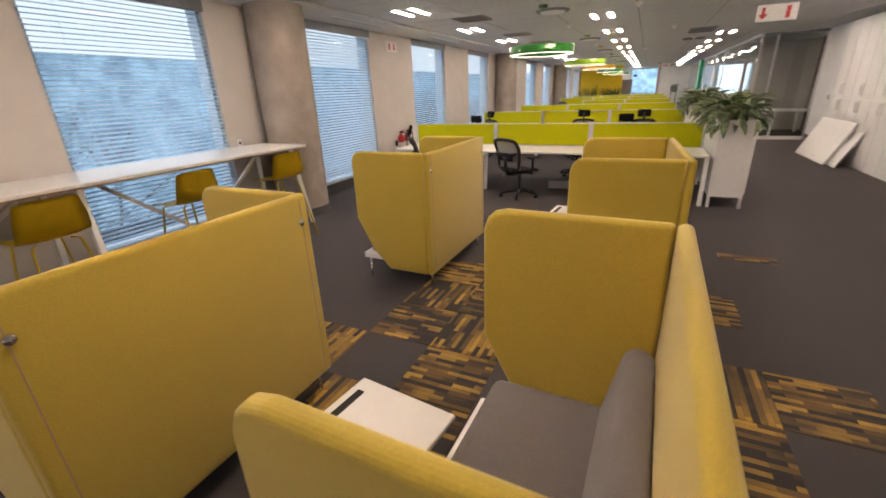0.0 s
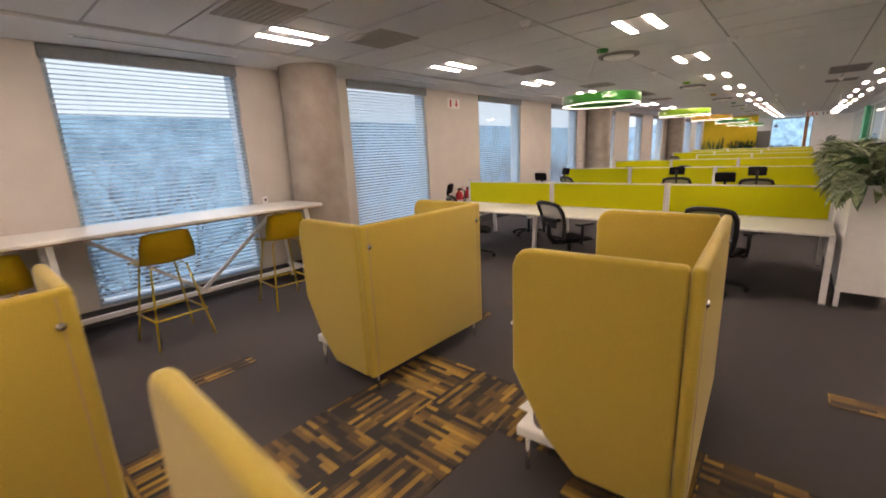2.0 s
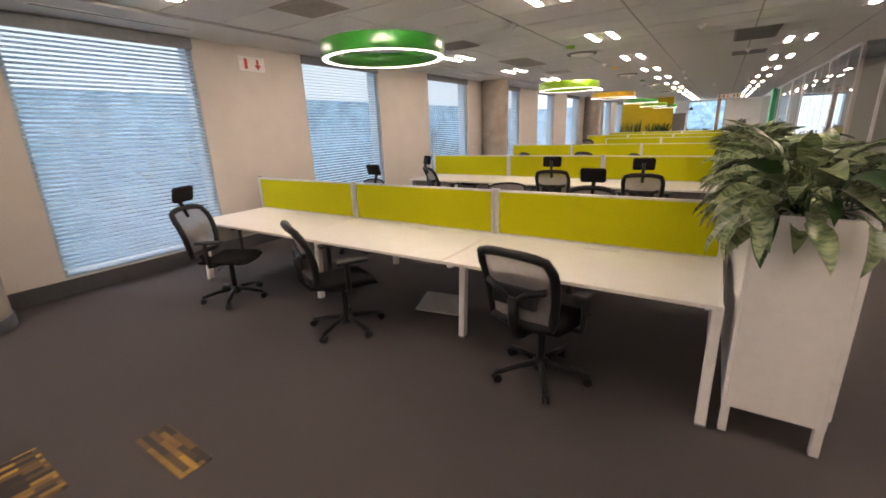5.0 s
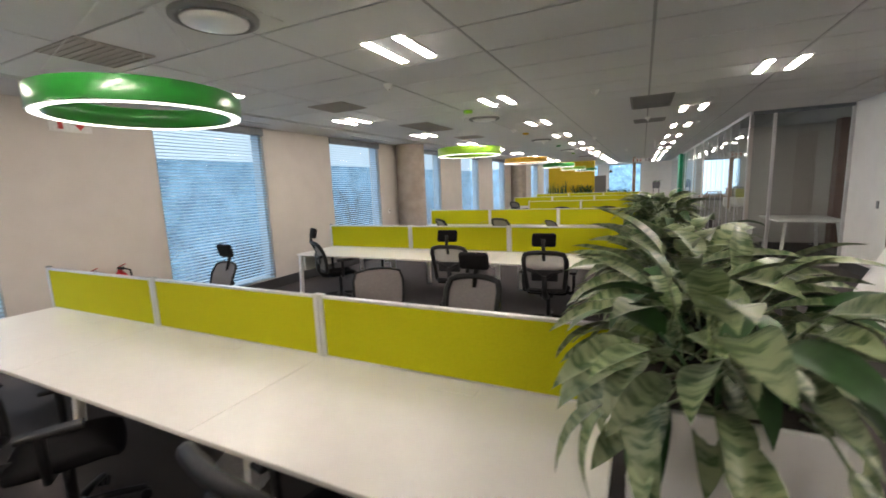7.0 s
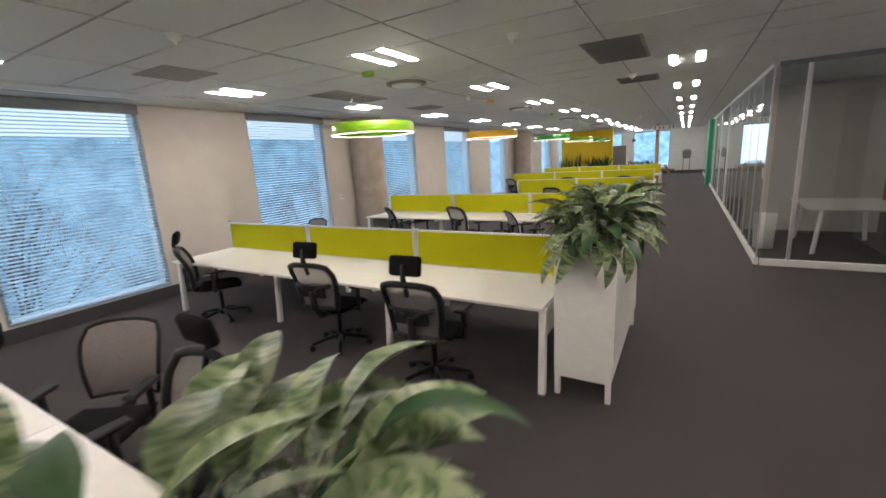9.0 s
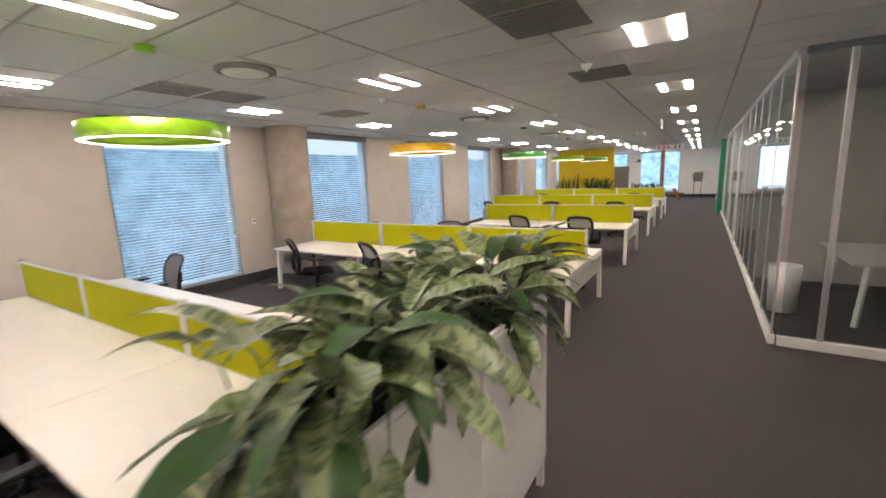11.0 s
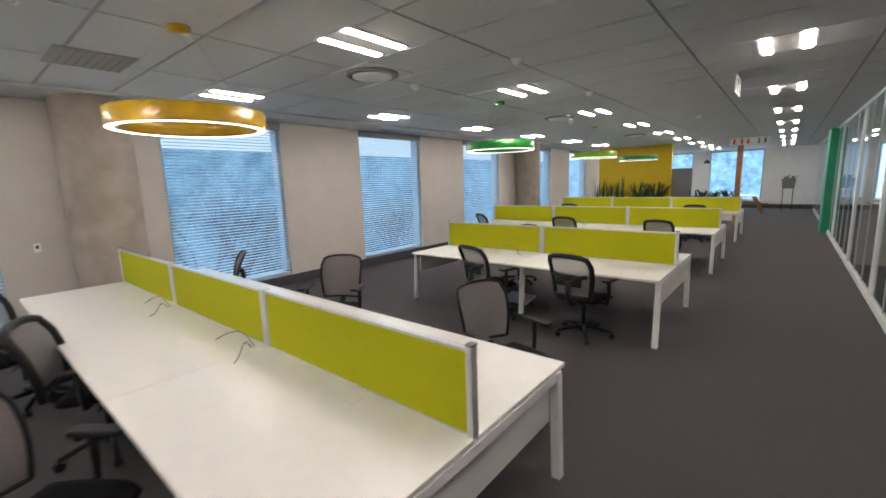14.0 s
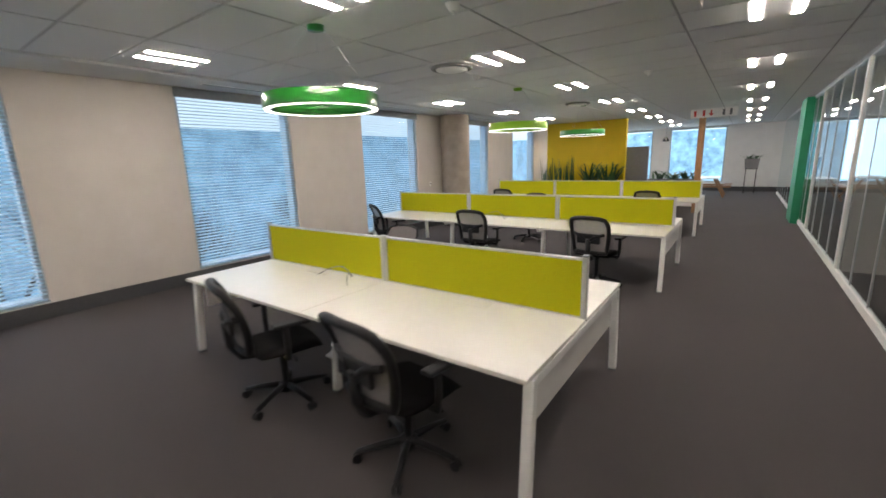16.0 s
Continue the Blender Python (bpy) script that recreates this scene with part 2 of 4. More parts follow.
def strip_carpet():
    """Carpet tile woven in long uneven strips of gold, brown and black."""
    m = bpy.data.materials.new("strip_carpet")
    m.use_nodes = True
    n, l = m.node_tree.nodes, m.node_tree.links
    b = n["Principled BSDF"]
    b.inputs["Roughness"].default_value = 0.95
    tc, oi = n.new("ShaderNodeTexCoord"), n.new("ShaderNodeObjectInfo")
    add = n.new("ShaderNodeVectorMath")
    add.operation = "MULTIPLY_ADD"
    l.new(oi.outputs["Random"], add.inputs[0])
    add.inputs[1].default_value = (7.3, 5.1, 0)
    l.new(tc.outputs["Object"], add.inputs[2])
    br = n.new("ShaderNodeTexBrick")
    br.inputs["Scale"].default_value = 1
    br.inputs["Brick Width"].default_value, br.inputs["Row Height"].default_value = 0.21, 0.034
    br.inputs["Mortar Size"].default_value = 0.0008
    br.inputs["Color1"].default_value, br.inputs["Color2"].default_value = (0, 0, 0, 1), (1, 1, 1, 1)
    br.offset, br.offset_frequency = 0.37, 2
    br.inputs["Mortar"].default_value = (0, 0, 0, 1)
    l.new(add.outputs[0], br.inputs["Vector"])
    no = n.new("ShaderNodeTexNoise")
    no.inputs["Scale"].default_value, no.inputs["Detail"].default_value = 2.6, 4
    l.new(add.outputs[0], no.inputs["Vector"])
    mth = n.new("ShaderNodeMath")
    mth.operation = "ADD"
    l.new(br.outputs["Color"], mth.inputs[0]), l.new(no.outputs["Fac"], mth.inputs[1])
    half = n.new("ShaderNodeMath")
    half.operation = "MULTIPLY"
    half.inputs[1].default_value = 0.5
    l.new(mth.outputs[0], half.inputs[0])
    ramp = n.new("ShaderNodeValToRGB")
    ramp.color_ramp.elements[0].position, ramp.color_ramp.elements[0].color = 0.38, (0.035, 0.03, 0.027, 1)
    ramp.color_ramp.elements[1].position, ramp.color_ramp.elements[1].color = 0.76, (0.42, 0.25, 0.05, 1)
    e = ramp.color_ramp.elements.new(0.60)
    e.color = (0.16, 0.095, 0.035, 1)
    l.new(half.outputs[0], ramp.inputs[0]), l.new(ramp.outputs[0], b.inputs["Base Color"])
    return m


M_STRIP = strip_carpet()


def outdoors(strength):
    """Glowing far view outside the windows: white sky above a hazy blue facade with bare growth."""
    m = bpy.data.materials.new("glowing_hazy_distance")
    m.use_nodes = True
    n, l = m.node_tree.nodes, m.node_tree.links
    n.remove(n["Principled BSDF"])
    # Daylight on facade and growth is put in as emission.
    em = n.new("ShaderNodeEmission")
    tc, sep = n.new("ShaderNodeTexCoord"), n.new("ShaderNodeSeparateXYZ")
    l.new(tc.outputs["Object"], sep.inputs[0])
    no = n.new("ShaderNodeTexNoise")
    no.inputs["Scale"].default_value, no.inputs["Detail"].default_value, no.inputs["Roughness"].default_value = 0.9, 9, 0.72
    l.new(tc.outputs["Object"], no.inputs["Vector"])
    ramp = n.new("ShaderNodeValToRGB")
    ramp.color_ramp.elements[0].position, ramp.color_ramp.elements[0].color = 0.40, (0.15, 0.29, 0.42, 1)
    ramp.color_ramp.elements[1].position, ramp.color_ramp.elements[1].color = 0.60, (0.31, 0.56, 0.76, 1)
    l.new(no.outputs["Fac"], ramp.inputs[0])
    st = n.new("ShaderNodeMath")
    st.operation = "GREATER_THAN"
    st.inputs[1].default_value = 3.7
    l.new(sep.outputs["Z"], st.inputs[0])
    mx = n.new("ShaderNodeMix")
    mx.data_type = "RGBA"
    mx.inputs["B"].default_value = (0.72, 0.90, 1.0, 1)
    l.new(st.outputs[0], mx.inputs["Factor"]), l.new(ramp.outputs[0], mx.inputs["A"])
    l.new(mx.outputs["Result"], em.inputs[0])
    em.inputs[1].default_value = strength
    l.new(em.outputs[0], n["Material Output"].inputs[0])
    return m


# The north view glows more strongly, to brighten the far windows.
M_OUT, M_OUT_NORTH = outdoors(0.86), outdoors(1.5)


# ---- mesh helpers ----
def box(bm, cx, cy, cz, sx, sy, sz, bev=0.0, m=None, seg=2):
    t = bmesh.new()
    bmesh.ops.create_cube(t, size=1)
    bmesh.ops.scale(t, vec=(sx, sy, sz), verts=t.verts)
    if bev:
        bmesh.ops.bevel(t, geom=t.edges[:], offset=bev, segments=seg, affect="EDGES", profile=0.5)
    mm = Matrix.Translation((cx, cy, cz))
    if m is not None:
        mm = mm @ m
    t.transform(mm)
    merge(bm, t)
    return bm


def merge(bm, t):
    me = bpy.data.meshes.new("tmp")
    t.to_mesh(me)
    t.free()
    bm.from_mesh(me)
    bpy.data.meshes.remove(me)


def tube(bm, pts, r, seg=10, r2=None):
    """A round bar through points, tapering from r to r2."""
    pts = [Vector(p) for p in pts]
    rings = []
    for i, p in enumerate(pts):
        d = (pts[min(i + 1, len(pts) - 1)] - pts[max(i - 1, 0)]).normalized()
        a = d.orthogonal().normalized() if not rings else (prev - d * prev.dot(d)).normalized()
        prev = a
        c = d.cross(a)
        rr = r if r2 is None else r + (r2 - r) * i / (len(pts) - 1)
        rings.append([bm.verts.new(p + rr * (math.cos(k * math.tau / seg) * a + math.sin(k * math.tau / seg) * c)) for k in range(seg)])
    for ra, rb in zip(rings, rings[1:]):
        for k in range(seg):
            f = bm.faces.new((ra[k], ra[(k + 1) % seg], rb[(k + 1) % seg], rb[k]))
            f.smooth = True
    bm.faces.new(rings[0][::-1]), bm.faces.new(rings[-1])
    return bm


def bar(bm, a, b, w, h, bev=0.003):
    """A square-section bar from a to b."""
    a, b = Vector(a), Vector(b)
    q = (b - a).to_track_quat("Z", "Y").to_matrix().to_4x4()
    c = (a + b) / 2
    return box(bm, *c, w, h, (b - a).length, bev, q, 1)


def slab(bm, outline, y0, y1, bev=0.012, seg=3):
    """An outline in x and z, drawn out from y0 to y1, with rounded edges."""
    t = bmesh.new()
    f = t.faces.new([t.verts.new((x, y0, z)) for x, z in outline])
    ex = bmesh.ops.extrude_face_region(t, geom=[f])
    bmesh.ops.translate(t, vec=(0, y1 - y0, 0), verts=[v for v in ex["geom"] if isinstance(v, bmesh.types.BMVert)])
    bmesh.ops.recalc_face_normals(t, faces=t.faces[:])
    sharp = [e for e in t.edges if len(e.link_faces) == 2 and e.calc_face_angle() > 1.2]
    bmesh.ops.bevel(t, geom=sharp, offset=bev, segments=seg, affect="EDGES", profile=0.5)
    merge(bm, t)
    return bm


def lathe(bm, prof, seg=32, m=None):
    """Profile of (radius, z) turned about z."""
    t = bmesh.new()
    rings = [[t.verts.new((r * math.cos(k * math.tau / seg), r * math.sin(k * math.tau / seg), z)) for k in range(seg)] for r, z in prof]
    for ra, rb in zip(rings, rings[1:]):
        for k in range(seg):
            t.faces.new((ra[k], ra[(k + 1) % seg], rb[(k + 1) % seg], rb[k])).smooth = True
    if m is not None:
        t.transform(m)
    merge(bm, t)
    return bm


def part(name, bm, material, parent=None, label="", smooth=False):
    me = bpy.data.meshes.new(name)
    bm.to_mesh(me)
    bm.free()
    me.materials.append(material)
    if smooth:
        for p in me.polygons:
            p.use_smooth = True
    ob = new(name, me)
    if parent is not None:
        ob.parent = parent
    if label:
        tagged(ob, label)
    return ob


def piece(name, me, parent, m):
    """One more object on a shared mesh."""
    ob = new(name, me)
    ob.parent = parent
    ob.matrix_basis = m
    return ob


def thing(name, m, label, category, group="", kind=""):
    ob = new(name)
    ob.empty_display_size = 0.1
    ob.matrix_basis = m
    return tagged(ob, label, category, group, kind)


def B():
    return bmesh.new()


def structure(name, bm, material, label, category):
    return tagged(part(name, bm, material), label, category, kind="structure")


# ---- the large structure ----
Y0, Y1 = -6.0, 39.0
floor = structure("floor", box(B(), 5.6, 16.5, -0.1, 12.6, 47, 0.2), M_CARPET, "charcoal grey carpet tile floor of the open office", "floor")

# Window wall: piers, sill strip and head strip around each opening.
bm = B()
edges = [Y0] + [v for y in WIN_Y for v in (y, y + WIN_W)] + [Y1]
if edges[1] < Y0:
    edges = edges[2:]
for a, b in zip(edges[::2], edges[1::2]):
    box(bm, -0.15, (a + b) / 2, 1.5, 0.3, b - a, 3.0)
for y in WIN_Y:
    box(bm, -0.15, y + WIN_W / 2, WIN_LO / 2, 0.3, WIN_W, WIN_LO)
    box(bm, -0.15, y + WIN_W / 2, (WIN_HI + 3) / 2, 0.3, WIN_W, 3 - WIN_HI)
structure("wall_west", bm, M_WALL, "beige painted window wall with tall openings", "wall")
skirt = structure("baseboard", box(B(), 0.012, 16.5, 0.09, 0.024, 45, 0.18, 0.004), M_SKIRT, "dark grey skirting along the window wall", "skirting")

# East side: plain wall, doorway, then the recess of the glazed rooms.
bm = B()
DOOR_A, DOOR_B = 11.55, 12.7
box(bm, 9.55, (Y0 + DOOR_A) / 2, 1.5, 0.2, DOOR_A - Y0, 3)
box(bm, 9.55, (DOOR_B + 14.3) / 2, 1.5, 0.2, 14.3 - DOOR_B, 3)
box(bm, 9.55, (DOOR_A + DOOR_B) / 2, 2.8, 0.2, DOOR_B - DOOR_A, 0.4)
structure("wall_east", bm, M_WHITE_WALL, "white painted wall with a doorway", "wall")
structure("wall_room_back", box(B(), 11.3, 25, 1.5, 0.2, 28.2, 3), M_WHITE_WALL, "white back wall of the glazed rooms", "wall")
structure("wall_beyond_door", box(B(), 11.0, 12.1, 1.5, 0.1, 4.5, 3), M_PEACH, "peach painted wall seen through the doorway", "wall")
bm = B()
for y in (9.9, 14.42):
    box(bm, 10.3, y, 1.5, 1.3, 0.1, 3)
structure("wall_beyond_door_sides", bm, M_WHITE_WALL, "white walls closing the space behind the doorway", "wall")
structure("wall_south", box(B(), 4.6, Y0 - 0.1, 1.5, 10, 0.2, 3), M_WHITE_WALL, "white painted end wall", "wall")
FARWIN = [(0.9, 3.0), (3.75, 6.0), (8.8, 10.6)]
bm = B()
xs = [-0.3] + [v for w in FARWIN for v in w] + [11.4]
for a, b in zip(xs[::2], xs[1::2]):
    box(bm, (a + b) / 2, Y1 + 0.15, 1.5, b - a, 0.3, 3)
for a, b in FARWIN:
    box(bm, (a + b) / 2, Y1 + 0.15, 0.2, b - a, 0.3, 0.4)
    box(bm, (a + b) / 2, Y1 + 0.15, 2.93, b - a, 0.3, 0.14)
structure("wall_north", bm, M_WHITE_WALL, "white far end wall with tall windows", "wall")
structure("baseboard_north", box(B(), 6.5, Y1 - 0.012, 0.1, 9.5, 0.02, 0.2), M_SKIRT, "dark skirting along the far wall", "skirting")

# Ceiling: lay-in tiles with recessed grid lines, plain strip at the windows.
TX, TY = 1.325, 0.65
verts, faces = [], []
def add_block(x0, x1, y0, y1, z0, z1):
    k = len(verts)
    verts.extend([(x, y, z) for z in (z0, z1) for y in (y0, y1) for x in (x0, x1)])
    faces.extend([tuple(k + i for i in f) for f in ((0, 2, 3, 1), (4, 5, 7, 6), (0, 1, 5, 4), (2, 6, 7, 3), (0, 4, 6, 2), (1, 3, 7, 5))])
add_block(0, 0.82, Y0, Y1, CEIL - 0.02, CEIL + 0.1)
ROWS = int((Y1 - Y0) / TY) + 1
for i in range(8):
    for j in range(ROWS):
        x, y = 0.87 + i * TX, 15.26 + (j - 33) * TY
        if y < Y0 or y + TY > Y1 + 0.4:
            continue
        add_block(x + 0.012, x + TX - 0.012, y + 0.012, y + TY - 0.012, CEIL, CEIL + 0.03)
me = bpy.data.meshes.new("ceiling")
me.from_pydata(verts, [], faces)
me.materials.append(M_CEIL)
tagged(new("ceiling", me), "suspended ceiling of light grey mineral tiles", "ceiling", kind="structure")
structure("ceiling_grid", box(B(), 5.6, 16.5, CEIL + 0.06, 12.2, 46, 0.1), M_GRID, "recessed grid and slab behind the ceiling tiles", "ceiling")

# Concrete columns.
for y in (3.47, 14.5, 25.6, 36.6):
    col = structure("column", lathe(B(), [(0.385, 0), (0.385, 2.9)], 40, Matrix.Translation((0.36, y, 0))), M_CONCRETE, "round bare concrete column beside the windows", "column")
    lathe(bmb := B(), [(0.40, 0), (0.40, 0.11), (0.385, 0.115)], 40, Matrix.Translation((0.36, y, 0)))
    part("base_ring", bmb, M_SKIRT, col)


# ---- windows and blinds ----
def slat_mesh():
    bm = B()
    w = WIN_W - 0.03
    t = 0.0012
    prof = [(-0.023, -0.002), (0, 0.002), (0.023, -0.002)]
    vs = [[bm.verts.new((x, s * w / 2, z + dz)) for x, z in prof] for s in (-1, 1) for dz in (-t, t)]
    a, b, c, d = vs
    for i in range(2):
        bm.faces.new((a[i], a[i + 1], c[i + 1], c[i])), bm.faces.new((b[i], d[i], d[i + 1], b[i + 1]))
    bmesh.ops.recalc_face_normals(bm, faces=bm.faces[:])
    me = bpy.data.meshes.new("slat")
    bm.to_mesh(me)
    bm.free()
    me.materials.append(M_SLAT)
    return me


SLAT = slat_mesh()


def window(n, m, w, lo, hi, slats):
    """A window in local axes: inside is +x, the opening runs along y from 0."""
    win = thing("window_%d" % n, m, "tall fixed window with a slim grey-blue frame", "window", "windows", "structure")
    fr = part("window_frame", B(), M_FRAME, win)
    bm = B()
    d = 0.05
    for y in (d / 2, w - d / 2):
        box(bm, -0.15, y, (lo + hi) / 2, 0.18, d, hi - lo, 0.004)
    for z in (lo + d / 2, hi - d / 2):
        box(bm, -0.15, w / 2, z, 0.176, w - 2 * d - 0.002, d, 0.004)
    bm.to_mesh(fr.data)
    bm.free()
    pane_box("pane", win, M_GLASS, 0, 1, (-0.2, w / 2, (lo + hi) / 2), (0.008, w - 2 * d, hi - lo - 2 * d))
    bm = B()
    box(bm, -0.03, w / 2, lo + 0.007, 0.064, w - 0.004, 0.012, 0.003)
    part("window_sill", bm, M_FRAME, win)
    if slats:
        bl = thing("venetian_blind", m, "lowered white venetian blind, half-open slats coloured daylight blue", "blind", "window blinds")
        part("headrail", box(B(), -0.008, w / 2, hi - 0.035, 0.07, w + 0.01, 0.13, 0.004), M_GREYMETAL, bl)
        z = hi - 0.14
        k = 0
        while z > lo + 0.06:
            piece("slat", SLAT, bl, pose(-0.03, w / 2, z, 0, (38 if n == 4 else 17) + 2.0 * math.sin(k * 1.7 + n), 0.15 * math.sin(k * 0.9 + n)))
            z -= 0.0475
            k += 1
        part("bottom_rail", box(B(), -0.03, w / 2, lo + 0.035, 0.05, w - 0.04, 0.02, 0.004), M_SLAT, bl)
        for y in (0.3, w - 0.3):
            part("cord", tube(B(), [(-0.003, y, lo + 0.03), (-0.003, y, hi - 0.1)], 0.0015, 5), M_SLAT, bl)


for i, y in enumerate(WIN_Y):
    if y > Y0:
        window(i + 1, pose(0, y, 0), WIN_W, WIN_LO, WIN_HI, True)
for i, (a, b) in enumerate(FARWIN):
    window(20 + i, Matrix(((0, 1, 0, a), (-1, 0, 0, Y1), (0, 0, 1, 0), (0, 0, 0, 1))), b - a, 0.4, 2.86, False)

# Outside.
structure("ground", box(B(), -40, 16, -3.6, 78, 200, 0.2), M_OUTWALL, "grey ground outside the building", "ground")
structure("backdrop", box(B(), -16, 16, 4, 0.1, 130, 18), M_OUT, "glowing backdrop of a hazy blue facade under a white sky", "backdrop")
structure("backdrop_north", box(B(), 6, 60, 4, 90, 0.1, 18), M_OUT_NORTH, "glowing backdrop of hazy blue distance beyond the end wall", "backdrop")


def bare_tree(x, y, h, seed):
    rng = random.Random(seed)
    bm = B()
    def grow(p, d, length, r, depth):
        q = p + d * length
        tube(bm, [p, (p + q) / 2 + Vector((rng.uniform(-1, 1), rng.uniform(-1, 1), 0)) * length * 0.05, q], r, 5, r * 0.6)
        if depth:
            for _ in range(3):
                e = (d + Vector((rng.uniform(-1, 1), rng.uniform(-1, 1), rng.uniform(-0.2, 0.7))) * 0.75).normalized()
                grow(p + d * length * rng.uniform(0.55, 1), e, length * rng.uniform(0.6, 0.8), r * 0.55, depth - 1)
    for _ in range(3):
        grow(Vector((0, 0, 0)), Vector((rng.uniform(-0.5, 0.5), rng.uniform(-0.5, 0.5), 1)).normalized(), h * 0.36, 0.06, 5)
    t = thing("bare_tree", pose(x, y, -3.5), "bare leafless garden tree outside the windows", "tree", "garden trees")
    part("branches", bm, M_BARK, t)


for k, (x, y, h) in enumerate(((-4.5, 2.2, 3.2), (-5, 9.6, 3.4), (-4.3, 12.9, 3.0), (-5.2, 17.5, 3.6), (-4.2, 20.4, 3.0), (-5, 25, 3.4))):
    bare_tree(x, y, h * 1.75, k + 3)


# ---- ceiling fittings ----
def ceiling_light():
    t = thing("ceiling_light", pose(0, 0, 0), "recessed ceiling light with twin glowing bars", "ceiling light", "ceiling lights")
    part("tray", box(B(), 0, 0, -0.004, 0.42, 0.63, 0.012, 0.003), M_CEIL, t)
    for x in (-0.145, 0.145):
        part("diffuser", box(B(), x, 0, -0.012, 0.075, 0.6, 0.012, 0.003), M_LIGHT, t)
    return t


first = ceiling_light()
spots = [(x, 2.626 * k - (0.1 if x < 2 else 0.23)) for x in (1.6, 4.24) for k in range(-1, 15)]
spots += [(6.865 if k > 4 else 7.43, 2.626 * k - 0.23) for k in range(0, 15)]     # the aisle row steps aside at the planters
first.matrix_basis = pose(1.6, -5.48, CEIL)
for x, y in spots:
    copy_thing(first, pose(x, y, CEIL))


def round_vent(y):
    t = thing("air_diffuser", pose(3.57, y, CEIL), "round white ceiling air diffuser", "air vent", "ceiling diffusers")
    part("plate", box(B(), 0, 0, -0.004, 0.6, 0.6, 0.01, 0.002), M_CEIL, t)
    part("ring", lathe(B(), [(0.27, -0.01), (0.27, -0.03), (0.235, -0.045), (0.23, -0.02), (0.2, -0.01)], 36), M_GRILLE, t)
    part("disc", lathe(B(), [(0.001, -0.065), (0.12, -0.063), (0.2, -0.05), (0.205, -0.035), (0.001, -0.03)], 36), M_STEEL_W, t)


for y in (1.3, 6.42, 11.59, 16.2, 20.77, 25.8):
    round_vent(y)


def grille(x, y, w, d, material, label):
    t = thing("return_grille", pose(x, y, CEIL), label, "air vent", "ceiling grilles")
    part("frame", box(B(), 0, 0, -0.004, w, d, 0.012, 0.003), material, t)
    k = int(d / 0.06)
    for i in range(k):
        part("slat", box(B(), 0, -d / 2 + (i + 0.5) * d / k, -0.013, w - 0.06, 0.018, 0.008, 0, pose(0, 0, 0, 25)), material, t)


for y in (3.4, 5.0, 11.53, 12.12, 14.14):
    grille(6.21, y, 0.58, 0.56, M_GRILLE, "dark grey slatted ceiling return grille")
for x, y in ((2.08, 1.94), (2.07, 3.32), (2.15, 6.42), (2.2, 9.3), (2.26, 11.6), (2.26, 12.25), (2.26, 14.17)):
    grille(x, y, 0.6, 0.56, M_PANELBRN, "beige perforated ceiling return panel")


RING_Z = 2.22


def ring_lamp(x, y, tone):
    t = thing("ring_lamp", pose(x, y, RING_Z), tone + " enamelled ring lamp hung on thin wires", "pendant lamp", "ring lamps")
    R, r = 0.505, 0.44
    part("hoop", lathe(B(), [(R, 0), (R, 0.115), (R - 0.01, 0.12), (r + 0.01, 0.12), (r, 0.115), (r, 0), (r + 0.012, -0.002), (r + 0.012, 0.006), (R - 0.012, 0.006), (R - 0.012, -0.002), (R, 0)], 72), RING_PAINT[tone], t)
    part("diffuser", lathe(B(), [(r + 0.013, 0.001), (r + 0.013, -0.004), (R - 0.013, -0.004), (R - 0.013, 0.001)], 72), M_RINGGLOW, t, "glowing white diffuser")
    for k in range(3):
        a = k * math.tau / 3 + 0.4
        part("wire", tube(B(), [(0.47 * math.cos(a), 0.47 * math.sin(a), 0.118), (0.06 * math.cos(a), 0.06 * math.sin(a), CEIL - RING_Z)], 0.0018, 5), M_ALU, t)
    part("ceiling_cup", lathe(B(), [(0.001, CEIL - RING_Z - 0.045), (0.07, CEIL - RING_Z - 0.04), (0.075, CEIL - RING_Z - 0.001)], 20), RING_PAINT[tone], t)


for x, y, tone in ((3.52, 5.93, "green"), (3.6, 10.75, "lime"), (3.59, 14.41, "yellow"), (3.61, 18.61, "green"), (3.45, 22.97, "lime"), (3.57, 26.2, "green")):
    ring_lamp(x, y, tone)


def sprinkler(x, y):
    t = thing("smoke_detector", pose(x, y, CEIL), "small white ceiling detector", "detector", "ceiling detectors")
    part("body", lathe(B(), [(0.001, -0.05), (0.035, -0.048), (0.05, -0.02), (0.06, -0.001)], 20), M_STEEL_W, t)
    part("pin", tube(B(), [(0, 0, -0.05), (0, 0, -0.075)], 0.012, 8), M_STEEL_W, t)


for x, y in ((3.46, 3.98), (4.87, 6.65), (3.5, 8.6), (5.53, 10.4), (4.89, 16.85), (3.53, 13.6), (4.81, 18.97), (3.49, 16.93), (6.18, 13.61), (5.5, 23), (3.5, 21.5)):
    sprinkler(x, y)

